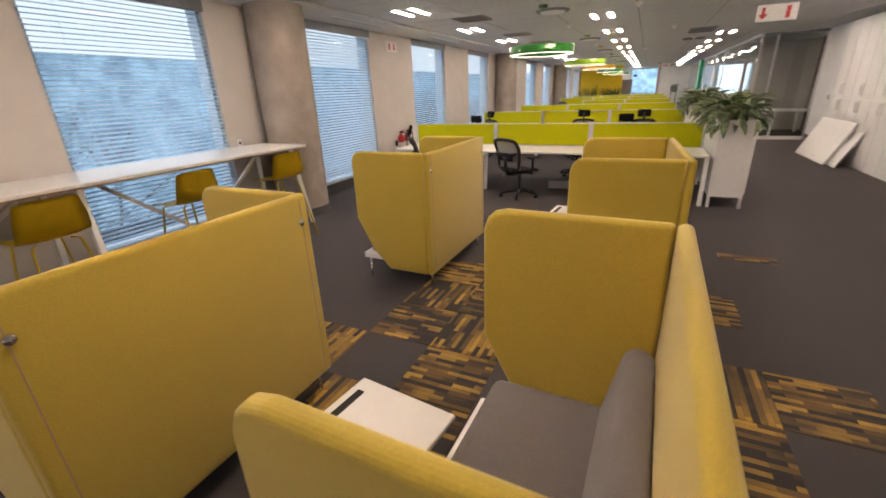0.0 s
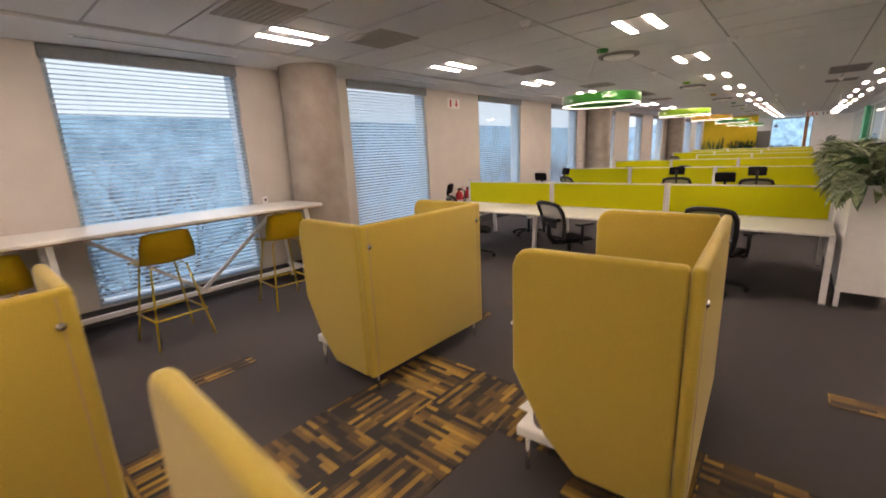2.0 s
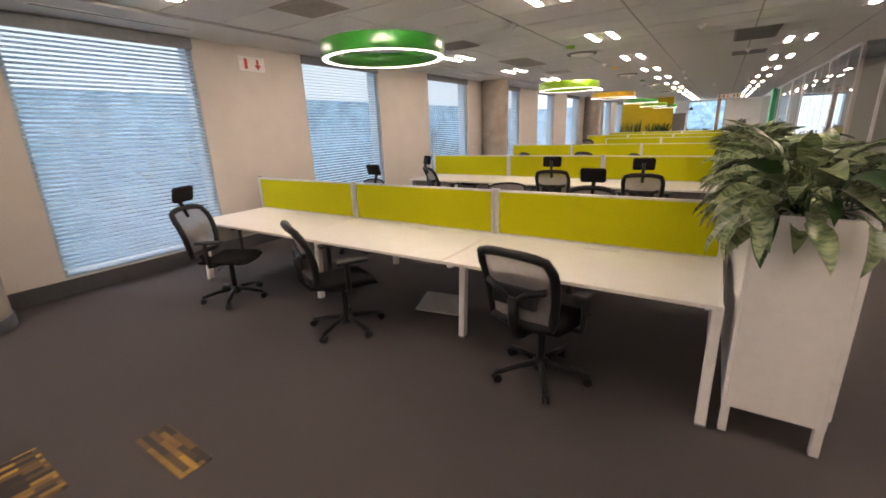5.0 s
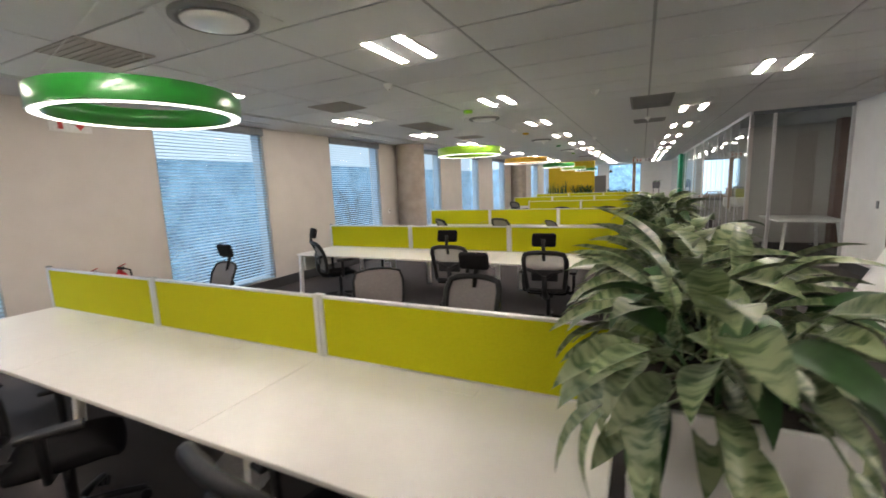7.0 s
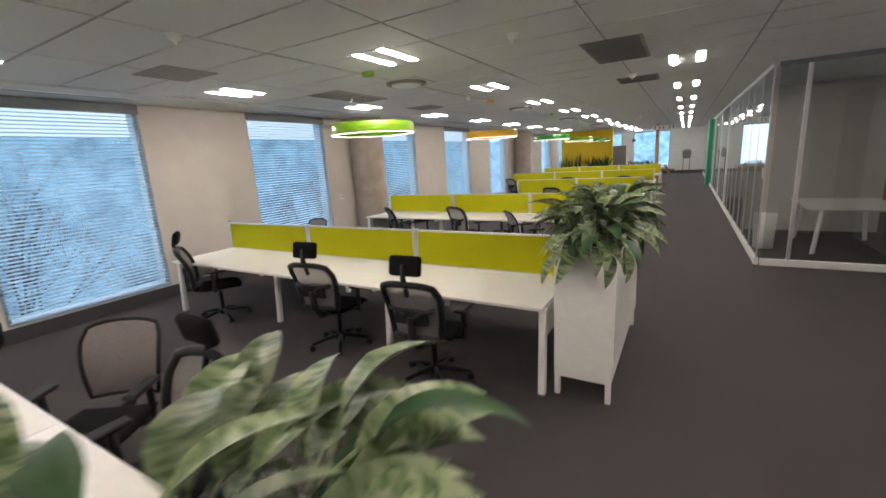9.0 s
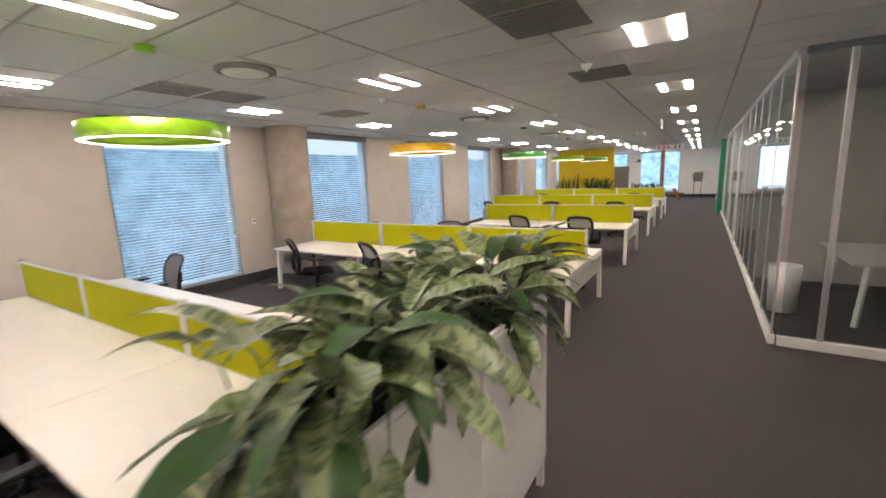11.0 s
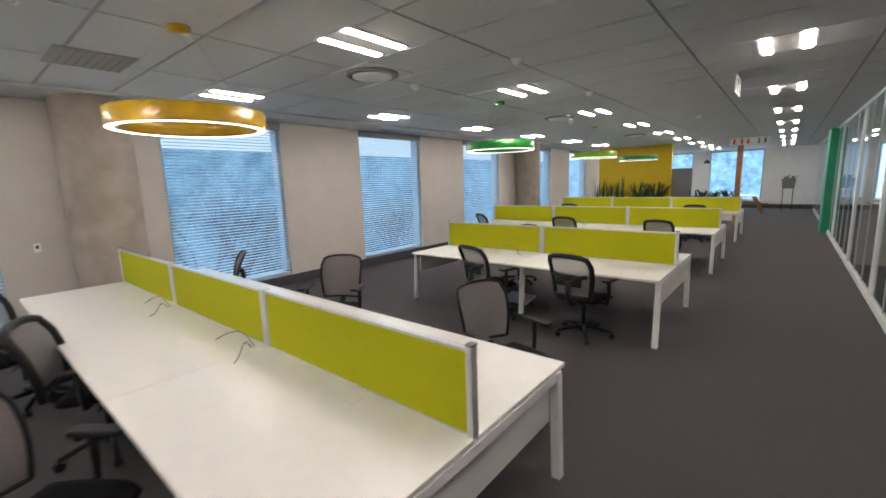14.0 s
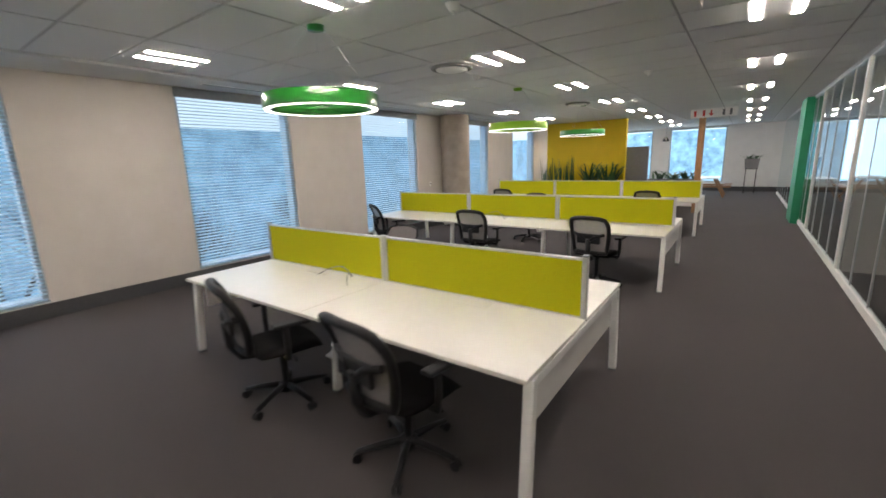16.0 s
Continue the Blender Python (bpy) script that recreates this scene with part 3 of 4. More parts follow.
# Hanging directional signs.
def exit_board(m, w, label, bars, hang=True):
    t = thing("exit_sign", m, label, "sign", "exit signs")
    part("board", box(B(), 0, 0, 0, w, 0.012, 0.2, 0.003), M_SIGNW, t)
    if hang:
        for x in (-w * 0.4, w * 0.4):
            part("rod", tube(B(), [(x, 0, 0.09), (x, 0, CEIL - m.translation.z + 0.01)], 0.004, 6), M_ALU, t)
    for x, red in bars:
        bm = B()
        mt = M_SIGNR if red else M_DARKGREY
        if red == 2:
            box(bm, x, -0.008, 0.025, 0.035, 0.004, 0.09)
            slab(bm, [(x - 0.055, -0.01), (x + 0.055, -0.01), (x, -0.075)], -0.01, -0.006, 0.0005, 1)
        else:
            box(bm, x, -0.008, 0, 0.05, 0.004, 0.14, 0.001)
        part("pictogram", bm, mt, t)
    return t


exit_board(Matrix(((0, -1, 0, 0.012), (1, 0, 0, 7.1), (0, 0, 1, 2.66), (0, 0, 0, 1))), 0.42, "white wall sign with a red extinguisher and arrow", [(-0.1, 1), (0.09, 2)], False)
exit_board(pose(6.05, 28.2, 2.66), 0.95, "hanging sign with red and dark pictograms", [(-0.38, 1), (-0.2, 1), (-0.05, 2), (0.2, 0), (0.34, 0)])
exit_board(pose(6.43, 19.3, 2.78, 0, 0, 90), 0.5, "hanging white direction sign", [(-0.1, 0), (0.1, 0)])
for y in WIN_Y[1:]:
    t = thing("slot_diffuser", pose(0.45, y + WIN_W / 2, CEIL - 0.02), "long narrow ceiling slot vent above the window", "air vent", "slot vents")
    part("frame", box(B(), 0, 0, -0.003, 0.1, 1.5, 0.012, 0.003), M_STEEL_W, t)
    part("slot", box(B(), 0, 0, -0.009, 0.035, 1.44, 0.006), M_GRILLE, t)
exit_board(pose(6.58, 6.05, 2.53), 0.45, "hanging white sign with red arrow", [(-0.15, 2), (0.12, 1)])


# ---- glazed rooms ----
glz = thing("glass_partition", pose(7.95, 0, 0), "full-height glass partition with white frame along the aisle", "glass partition", "", "structure")
part("bottom_rail", box(B(), 0, 26.1, 0.05, 0.06, 23.5, 0.1, 0.004), M_STEEL_W, glz)
part("top_rail", box(B(), 0, 26.1, CEIL - 0.03, 0.06, 23.5, 0.06, 0.004), M_ALU, glz)
ys = [14.38 + 0.94 * k for k in range(26)]
for k, (a, b) in enumerate(zip(ys, ys[1:])):
    pane_box("pane", glz, M_PART, 0, -1, (0, (a + b) / 2, (CEIL + 0.04) / 2), (0.012, b - a - 0.008, CEIL - 0.16))
for k, y in enumerate(ys):
    wide = k in (7, 10, 14, 17)
    part("mullion", box(B(), 0, y, CEIL / 2, 0.056 if wide else 0.022, 0.10 if wide else 0.016, CEIL - 0.12, 0.003), M_STEEL_W if wide else M_ALU, glz)
fr = thing("glass_front", pose(8.7, 14.35, 0), "glass end front of the meeting room with white frame", "glass partition", "", "structure")
part("bottom_rail", box(B(), 0.02, 0, 0.05, 1.45, 0.07, 0.1, 0.004), M_STEEL_W, fr)
part("top_rail", box(B(), 0.02, 0, CEIL - 0.03, 1.45, 0.07, 0.06, 0.004), M_GREYMETAL, fr)
for a, b in ((-0.69, -0.4), (-0.34, 0.72)):
    pane_box("pane", fr, M_PART, 1, -1, ((a + b) / 2, 0, (CEIL + 0.04) / 2), (b - a, 0.012, CEIL - 0.16))
for x in (-0.37, 0.735):
    part("mullion", box(B(), x, 0, CEIL / 2, 0.045, 0.05, CEIL - 0.12, 0.003), M_ALU, fr)
for y in (17.6, 24.1):
    structure("room_partition", box(B(), 9.65, y, 1.45, 3.2, 0.1, 2.9), M_WALL, "plain partition between glazed rooms", "wall")
structure("green_panel", box(B(), 7.86, 29.5, 1.45, 0.16, 1.1, 2.9, 0.005), M_GREEN, "green painted upright panel at the glazing", "wall panel")
structure("brown_upright", box(B(), 10.2, 16.9, 1.45, 0.3, 0.3, 2.9), M_DARKWOOD, "brown clad upright inside the glazed room", "column")


def meeting_table(x, y):
    t = thing("meeting_table", pose(x, y, 0), "white meeting table with splayed legs behind glass", "table")
    part("tabletop", box(B(), 0, 0, 0.735, 1.2, 1.6, 0.03, 0.006), M_DESK, t)
    for sx in (-1, 1):
        for sy in (-1, 1):
            part("leg", bar(B(), (sx * 0.5, sy * 0.7, 0), (sx * 0.42, sy * 0.6, 0.72), 0.05, 0.05), M_STEEL_W, t)


meeting_table(9.3, 16.0)
meeting_table(9.4, 20.6)
t = thing("waste_bin", pose(8.2, 15.7, 0), "white waste bin behind the glass", "bin")
part("body", lathe(B(), [(0.001, 0), (0.15, 0), (0.17, 0.6), (0.155, 0.6), (0.14, 0.02)], 28), M_STEEL_W, t)

# Doorway, cupboards and leaning doors on the east wall.
dr = thing("door_1", pose(9.45, 0, 0), "dark wooden door frame around an open doorway", "door frame", "", "structure")
for y in (DOOR_A + 0.035, DOOR_B - 0.035):
    part("jamb", box(B(), 0.08, y, 1.28, 0.28, 0.07, 2.56, 0.004), M_DARKWOOD, dr)
part("head", box(B(), 0.08, (DOOR_A + DOOR_B) / 2, 2.57, 0.28, DOOR_B - DOOR_A, 0.07, 0.004), M_DARKWOOD, dr)
sw = thing("light_switch", pose(9.447, 13.2, 1.2), "small dark wall switch", "switch")
part("plate", box(B(), 0, 0, 0, 0.012, 0.07, 0.12, 0.002), M_GREYMETAL, sw)
structure("baseboard_east", box(B(), 9.44, 13.5, 0.09, 0.02, 1.6, 0.18, 0.003), M_SKIRT, "dark skirting on the white wall", "skirting")


def cupboard(y):
    t = thing("tall_cupboard", pose(9.42, y, 0), "tall white flat-fronted storage cupboard", "cupboard", "wall cupboards")
    part("body", box(B(), -0.2, 0, 1.4, 0.42, 1.0, 2.8, 0.004), M_STEEL_W, t)
    for s in (-1, 1):
        for z, h, hz in ((0.66, 1.2, 1.12), (2.05, 1.5, 1.45)):
            d = part("door", box(B(), -0.42, s * 0.25, z, 0.02, 0.49, h, 0.003), M_STEEL_W, t)
            part("handle", tube(B(), [(-0.43, s * 0.06, hz - 0.1), (-0.46, s * 0.06, hz - 0.09), (-0.46, s * 0.06, hz + 0.09), (-0.43, s * 0.06, hz + 0.1)], 0.006, 8), M_ALU, d)


for y in (10.9, 9.9, 8.9, 7.9):
    cupboard(y)
for k, (x, y) in enumerate(((8.62, 10.6), (8.7, 9.75))):
    t = thing("leaning_cupboard_door", pose(x, y, 0, 0, 24, 0), "loose white cupboard door leaning on the cupboards", "cupboard door", "leaning doors")
    part("panel", box(B(), 0, 0, 0.45, 0.022, 1.9 if k == 0 else 0.9, 0.9, 0.003), M_STEEL_W, t)
    part("handle", box(B(), -0.018, -0.2, 0.1, 0.012, 0.16, 0.02, 0.003), M_ALU, t)


# ---- desks ----
PX = [1.0, 2.68, 4.36, 6.05]
DH = 0.735


def desk_bench(x0, x1, y, n):
    t = thing("desk_bench", pose(0, y, 0), "white double-sided bench desk with lime fabric screens", "desk", "bench desks")
    w = (x1 - x0) / n
    for k in range(n):
        for s in (-1, 1):
            part("desktop", box(B(), x0 + (k + 0.5) * w, s * 0.455, DH - 0.0125, w - 0.004, 0.885, 0.025, 0.004), M_DESK, t)
        sc = part("screen", box(B(), x0 + (k + 0.5) * w, 0, 0.925, w - 0.075, 0.03, 0.37, 0.006), M_LIME, t, "lime green fabric desk screen")
        part("screen_rail", box(B(), x0 + (k + 0.5) * w, 0, 1.117, w - 0.07, 0.036, 0.016, 0.003), M_ALU, sc)
        part("screen_rail", box(B(), x0 + (k + 0.5) * w, 0, 0.742, w - 0.07, 0.03, 0.012, 0.002), M_ALU, sc)
        for s in (-1, 1):
            g = part("cable_flap", box(B(), x0 + (k + 0.55) * w, s * 0.1, DH + 0.001, 0.26, 0.09, 0.006, 0.002), M_DESK, t)
    for k in range(n + 1):
        x = x0 + k * w
        x = x + 0.02 if k == 0 else x - 0.02 if k == n else x
        offs = (0,) if k in (0, n) else (-0.02, 0.02)
        for o in offs:
            part("screen_post", box(B(), x + o, 0, 0.93, 0.034, 0.042, 0.41, 0.006), M_ALU, t)
        if k in (0, n):
            part("post_cap", box(B(), x, 0, 1.139, 0.036, 0.044, 0.012, 0.003), M_GREYMETAL, t)
        for s in (-1, 1):
            yy = 0.86 if k in (0, n) else 0.62
            part("leg", bar(B(), (x, s * yy, 0), (x, s * (yy - 0.05), DH - 0.027), 0.055, 0.06, 0.006), M_STEEL_W, t)
            part("foot_cap", box(B(), x, s * yy, 0.008, 0.058, 0.062, 0.016, 0.003), M_GREYMETAL, t)
        part("cross_rail", box(B(), x, 0, DH - 0.055, 0.04, 1.6, 0.055, 0.004), M_STEEL_W, t)
    for x in (x0 + 0.035, x1 - 0.035):
        part("end_panel", box(B(), x, 0, DH - 0.19, 0.018, 1.5, 0.24, 0.003), M_DESK, t)
    part("long_beam", box(B(), (x0 + x1) / 2, -0.3, DH - 0.06, x1 - x0 - 0.15, 0.04, 0.05, 0.003), M_STEEL_W, t)
    part("long_beam", box(B(), (x0 + x1) / 2, 0.3, DH - 0.06, x1 - x0 - 0.15, 0.04, 0.05, 0.003), M_STEEL_W, t)


BENCH = {"a": 6.32, "b": 10.4, "c": 14.45, "d": 18.55, "e": 22.62, "f": 27.0}
for k, y in BENCH.items():
    if k == "d":
        desk_bench(PX[1] - 0.06, PX[3], y, 2)
    else:
        desk_bench(PX[0] - 0.06, PX[3], y, 3)


def cable(pts, name="desk_cable"):
    t = thing(name, pose(*pts[0]), "loose grey network cable lying on the desk", "cable", "desk cables")
    o = Vector(pts[0])
    ps = [Vector(p) - o for p in pts]
    fine = []
    for i in range(len(ps) - 1):
        p0, p1, p2, p3 = ps[max(i - 1, 0)], ps[i], ps[i + 1], ps[min(i + 2, len(ps) - 1)]
        for s in range(6):
            u = s / 6
            fine.append(0.5 * (2 * p1 + (p2 - p0) * u + (2 * p0 - 5 * p1 + 4 * p2 - p3) * u * u + (3 * p1 - p0 - 3 * p2 + p3) * u ** 3))
    part("cord", tube(B(), fine + [ps[-1]], 0.004, 6), M_GREYMETAL, t)


for x, y in ((4.3, 14.37), (2.72, 14.37), (4.0, 18.47), (3.4, 22.54)):
    cable([(x, y, 0.745), (x - 0.1, y - 0.03, 0.83), (x - 0.25, y - 0.06, 0.80), (x - 0.36, y - 0.1, 0.742)])
    cable([(x, y - 0.02, 0.745), (x + 0.02, y - 0.07, 0.80), (x + 0.06, y - 0.13, 0.742), (x + 0.15, y - 0.2, 0.741)])
cable([(3.3, 14.62, 0.741), (3.55, 14.75, 0.741), (3.7, 14.62, 0.741), (4.0, 14.7, 0.741)])


def footrest(x, y, yaw):
    t = thing("footrest", pose(x, y, 0, 0, 0, yaw), "tilted grey metal footrest under the desk", "footrest", "footrests")
    part("plate", box(B(), 0, 0, 0.10, 0.42, 0.28, 0.012, 0.004, pose(0, 0, 0, 15)), M_ALU, t)
    for sx in (-0.17, 0.17):
        part("stand", bar(B(), (sx, 0.08, 0), (sx, 0.02, 0.10), 0.02, 0.02), M_BLACK, t)


footrest(3.95, 6.0, 10)
footrest(4.1, 18.3, -5)


# ---- office chairs ----
def office_chair(head, net):
    t = thing("office_chair", pose(0, 0, 0), "black office chair with mesh back" + (" and headrest" if head else "") + " on castors", "office chair", "office chairs")
    part("gas_lift", tube(B(), [(0, 0, 0.07), (0, 0, 0.25), (0, 0, 0.251), (0, 0, 0.4)], 0.026, 14), M_BLACK, t)
    hub = part("star_base", lathe(B(), [(0.001, 0.06), (0.05, 0.06), (0.055, 0.12), (0.03, 0.135), (0.001, 0.135)], 20), M_BLACK, t)
    for k in range(5):
        a = k * math.tau / 5 + 0.3
        c, s = math.cos(a), math.sin(a)
        bm = B()
        tube(bm, [(0.03 * c, 0.03 * s, 0.108), (0.17 * c, 0.17 * s, 0.095), (0.31 * c, 0.31 * s, 0.07)], 0.024, 8, 0.017)
        part("spoke", bm, M_BLACK, hub)
        bm = B()
        for o in (-0.014, 0.014):
            q = Vector((0.31 * c - o * s, 0.31 * s + o * c, 0.029))
            d = Vector((-s, c, 0)) * 0.009
            tube(bm, [q - d, q + d], 0.029, 14)
        tube(bm, [(0.31 * c, 0.31 * s, 0.03), (0.31 * c, 0.31 * s, 0.075)], 0.008, 8)
        part("castor", bm, M_BLACK, t)
    part("tilt_mechanism", box(B(), 0, -0.03, 0.415, 0.16, 0.26, 0.05, 0.015), M_BLACK, t)
    part("lever", tube(B(), [(0.06, 0.02, 0.41), (0.22, 0.03, 0.405), (0.27, 0.03, 0.39)], 0.006, 6), M_BLACK, t)
    # Seat with waterfall front.
    bm = B()
    nx, ny = 8, 8
    def seat_z(u, v):
        return 0.475 + 0.02 * abs(u) ** 2.5 - 0.035 * max(0, v - 0.6) / 0.4 * max(0, v - 0.6) / 0.4
    top, bot = [], []
    for j in range(ny + 1):
        for i in range(nx + 1):
            u, v = i / nx * 2 - 1, j / ny * 2 - 1
            w = 0.25 * (1 - 0.10 * abs(v) ** 3)
            x, y = u * w, 0.02 + v * 0.245 * (1 - 0.10 * abs(u) ** 3)
            edge = max(abs(u), abs(v)) ** 10
            top.append(bm.verts.new((x, y, seat_z(u, v) - 0.03 * edge)))
            bot.append(bm.verts.new((x * 0.96, y * 0.96, 0.428 + 0.012 * edge)))
    W = nx + 1
    for j in range(ny):
        for i in range(nx):
            a = j * W + i
            bm.faces.new((top[a], top[a + 1], top[a + W + 1], top[a + W]))
            bm.faces.new((bot[a], bot[a + W], bot[a + W + 1], bot[a + 1]))
    rim = [i for i in range(W)] + [j * W + nx for j in range(1, W)] + [ny * W + i for i in range(nx - 1, -1, -1)] + [j * W for j in range(ny - 1, 0, -1)]
    for a, b in zip(rim, rim[1:] + rim[:1]):
        bm.faces.new((top[a], bot[a], bot[b], top[b]))
    bmesh.ops.recalc_face_normals(bm, faces=bm.faces[:])
    part("seat", bm, M_BLACKFAB, t, "", True)
    # Back: curved mesh in a rounded frame.
    def back(u, v):
        """u across -1..1, v up 0..1."""
        w = 0.205 + 0.035 * math.sin(min(1, v * 1.35) * math.pi / 2)
        w *= 1 - 0.10 * max(0, v - 0.8) / 0.2
        z = 0.51 + v * 0.465 - 0.03 * abs(u) ** 3 * max(0, v - 0.7) / 0.3
        y = -0.235 - 0.05 * math.sin(v * 2.6) * 0 - 0.02 - 0.11 * v + 0.035 * math.sin(v * math.pi) - 0.055 * (1 - u * u) * 0.7
        return Vector((u * w, y, z))
    bm = B()
    g = [[bm.verts.new(back(i / 8 * 2 - 1, j / 10)) for i in range(9)] for j in range(11)]
    for j in range(10):
        for i in range(8):
            bm.faces.new((g[j][i], g[j][i + 1], g[j + 1][i + 1], g[j + 1][i])).smooth = True
    part("back_mesh", bm, M_NET if net else M_NETB, t)
    loop = [back(i / 8 * 2 - 1, 0) for i in range(9)] + [back(1, j / 10) for j in range(1, 11)] + [back(1 - i / 8 * 2, 1) for i in range(1, 9)] + [back(-1, 1 - j / 10) for j in range(1, 11)]
    part("back_frame", tube(B(), loop, 0.028 if not net else 0.013, 8), M_BLACK, t)
    bm = B()
    tube(bm, [(0, -0.12, 0.41), (0, -0.27, 0.43), (0, -0.34, 0.53), (0, -0.35, 0.70)], 0.042, 8, 0.03)
    for s in (-1, 1):
        tube(bm, [(0, -0.34, 0.66), (s * 0.09, -0.345, 0.73), (s * 0.20, -0.315, 0.76)], 0.022, 8)
    part("back_spine", bm, M_BLACK, t)
    part("lumbar_pad", box(B(), 0, -0.335, 0.70, 0.30, 0.03, 0.13, 0.013), M_BLACK, t)
    for s in (-1, 1):
        bm = B()
        tube(bm, [(s * 0.16, -0.02, 0.42), (s * 0.29, -0.03, 0.44), (s * 0.30, -0.03, 0.55), (s * 0.30, -0.03, 0.67)], 0.021, 8)
        arm = part("armrest", bm, M_BLACK, t)
        part("arm_pad", box(B(), s * 0.295, 0.01, 0.685, 0.085, 0.25, 0.028, 0.012), M_BLACK, arm)
    if head:
        bm = B()
        tube(bm, [(0, -0.37, 0.88), (0, -0.415, 1.03), (0, -0.395, 1.13)], 0.022, 8)
        h = part("headrest", bm, M_BLACK, t)
        part("head_pad", box(B(), 0, -0.37, 1.115, 0.27, 0.06, 0.155, 0.028, pose(0, 0, 0, -12), 3), M_BLACKFAB, h, "", True)
    return t


proto = {(h, n): office_chair(h, n) for h, n in ((0, 0), (1, 0), (0, 1), (1, 1))}
used = set()


def seat_at(x, y, turn, head=0, net=0):
    """turn: degrees from facing north."""
    key = (head, net)
    if key in used:
        return copy_thing(proto[key], pose(x, y, 0, 0, 0, turn))
    used.add(key)
    proto[key].matrix_basis = pose(x, y, 0, 0, 0, turn)


for row in ((1.80, 5.28, -62, 1, 0), (3.37, 5.36, -28, 0, 0), (5.09, 5.48, -10, 0, 0),
            (1.70, 7.25, 170, 1, 1), (4.0, 7.45, 215, 0, 1), (4.84, 7.30, 180, 1, 0),
            (1.74, 9.62, -35, 1, 0), (3.82, 9.62, 6, 1, 0), (5.12, 9.42, 4, 1, 0),
            (1.36, 11.40, 175, 0, 1),
            (2.05, 13.50, -40, 0, 0), (3.38, 13.72, -25, 0, 0), (4.72, 13.25, -52, 0, 1),
            (1.44, 15.24, 160, 0, 1), (3.2, 15.77, 212, 0, 1), (5.43, 15.76, 252, 0, 1),
            (4.07, 17.66, -18, 0, 0), (5.28, 17.68, -8, 0, 0), (3.45, 19.45, 180, 0, 1),
            (1.45, 21.8, -30, 0, 0), (3.42, 21.74, 0, 0, 0), (5.25, 21.7, -5, 0, 0),
            (3.1, 24.3, 180, 0, 1), (1.8, 25.9, 0, 0, 0), (5.15, 26.0, 0, 0, 0)):
    seat_at(*row)


# ---- planters ----
def leaf_mesh(seed):
    rng = random.Random(seed)
    bm = B()
    L, wmax, bend = rng.uniform(0.22, 0.30), rng.uniform(0.034, 0.047), rng.uniform(0.45, 0.95)
    n = 7
    rows = []
    for i in range(n + 1):
        u = i / n
        w = wmax * math.sin(math.pi * min(1, u ** 0.75 * 0.97 + 0.03)) ** 0.8
        a = bend * u * 1.6
        y, z = L * (math.sin(a) / (bend * 1.6)), L * (1 - math.cos(a)) / (bend * 1.6) * -1
        rows.append([bm.verts.new((s * w, y, z + abs(s) * w * 0.35 + rng.uniform(-1, 1) * 0.003)) for s in (-1, -0.5, 0, 0.5, 1)])
    for a, b in zip(rows, rows[1:]):
        for k in range(4):
            bm.faces.new((a[k], a[k + 1], b[k + 1], b[k])).smooth = True
    tube(bm, [(0, 0.01, -0.001), (0, -0.06, -0.01), (0, -0.12, -0.05)], 0.004, 5)
    me = bpy.data.meshes.new("leaf")
    bm.to_mesh(me)
    bm.free()
    me.materials.append(M_DARKLEAF if seed == 5 else M_LEAF)
    return me


LEAVES = [leaf_mesh(s) for s in range(6)]


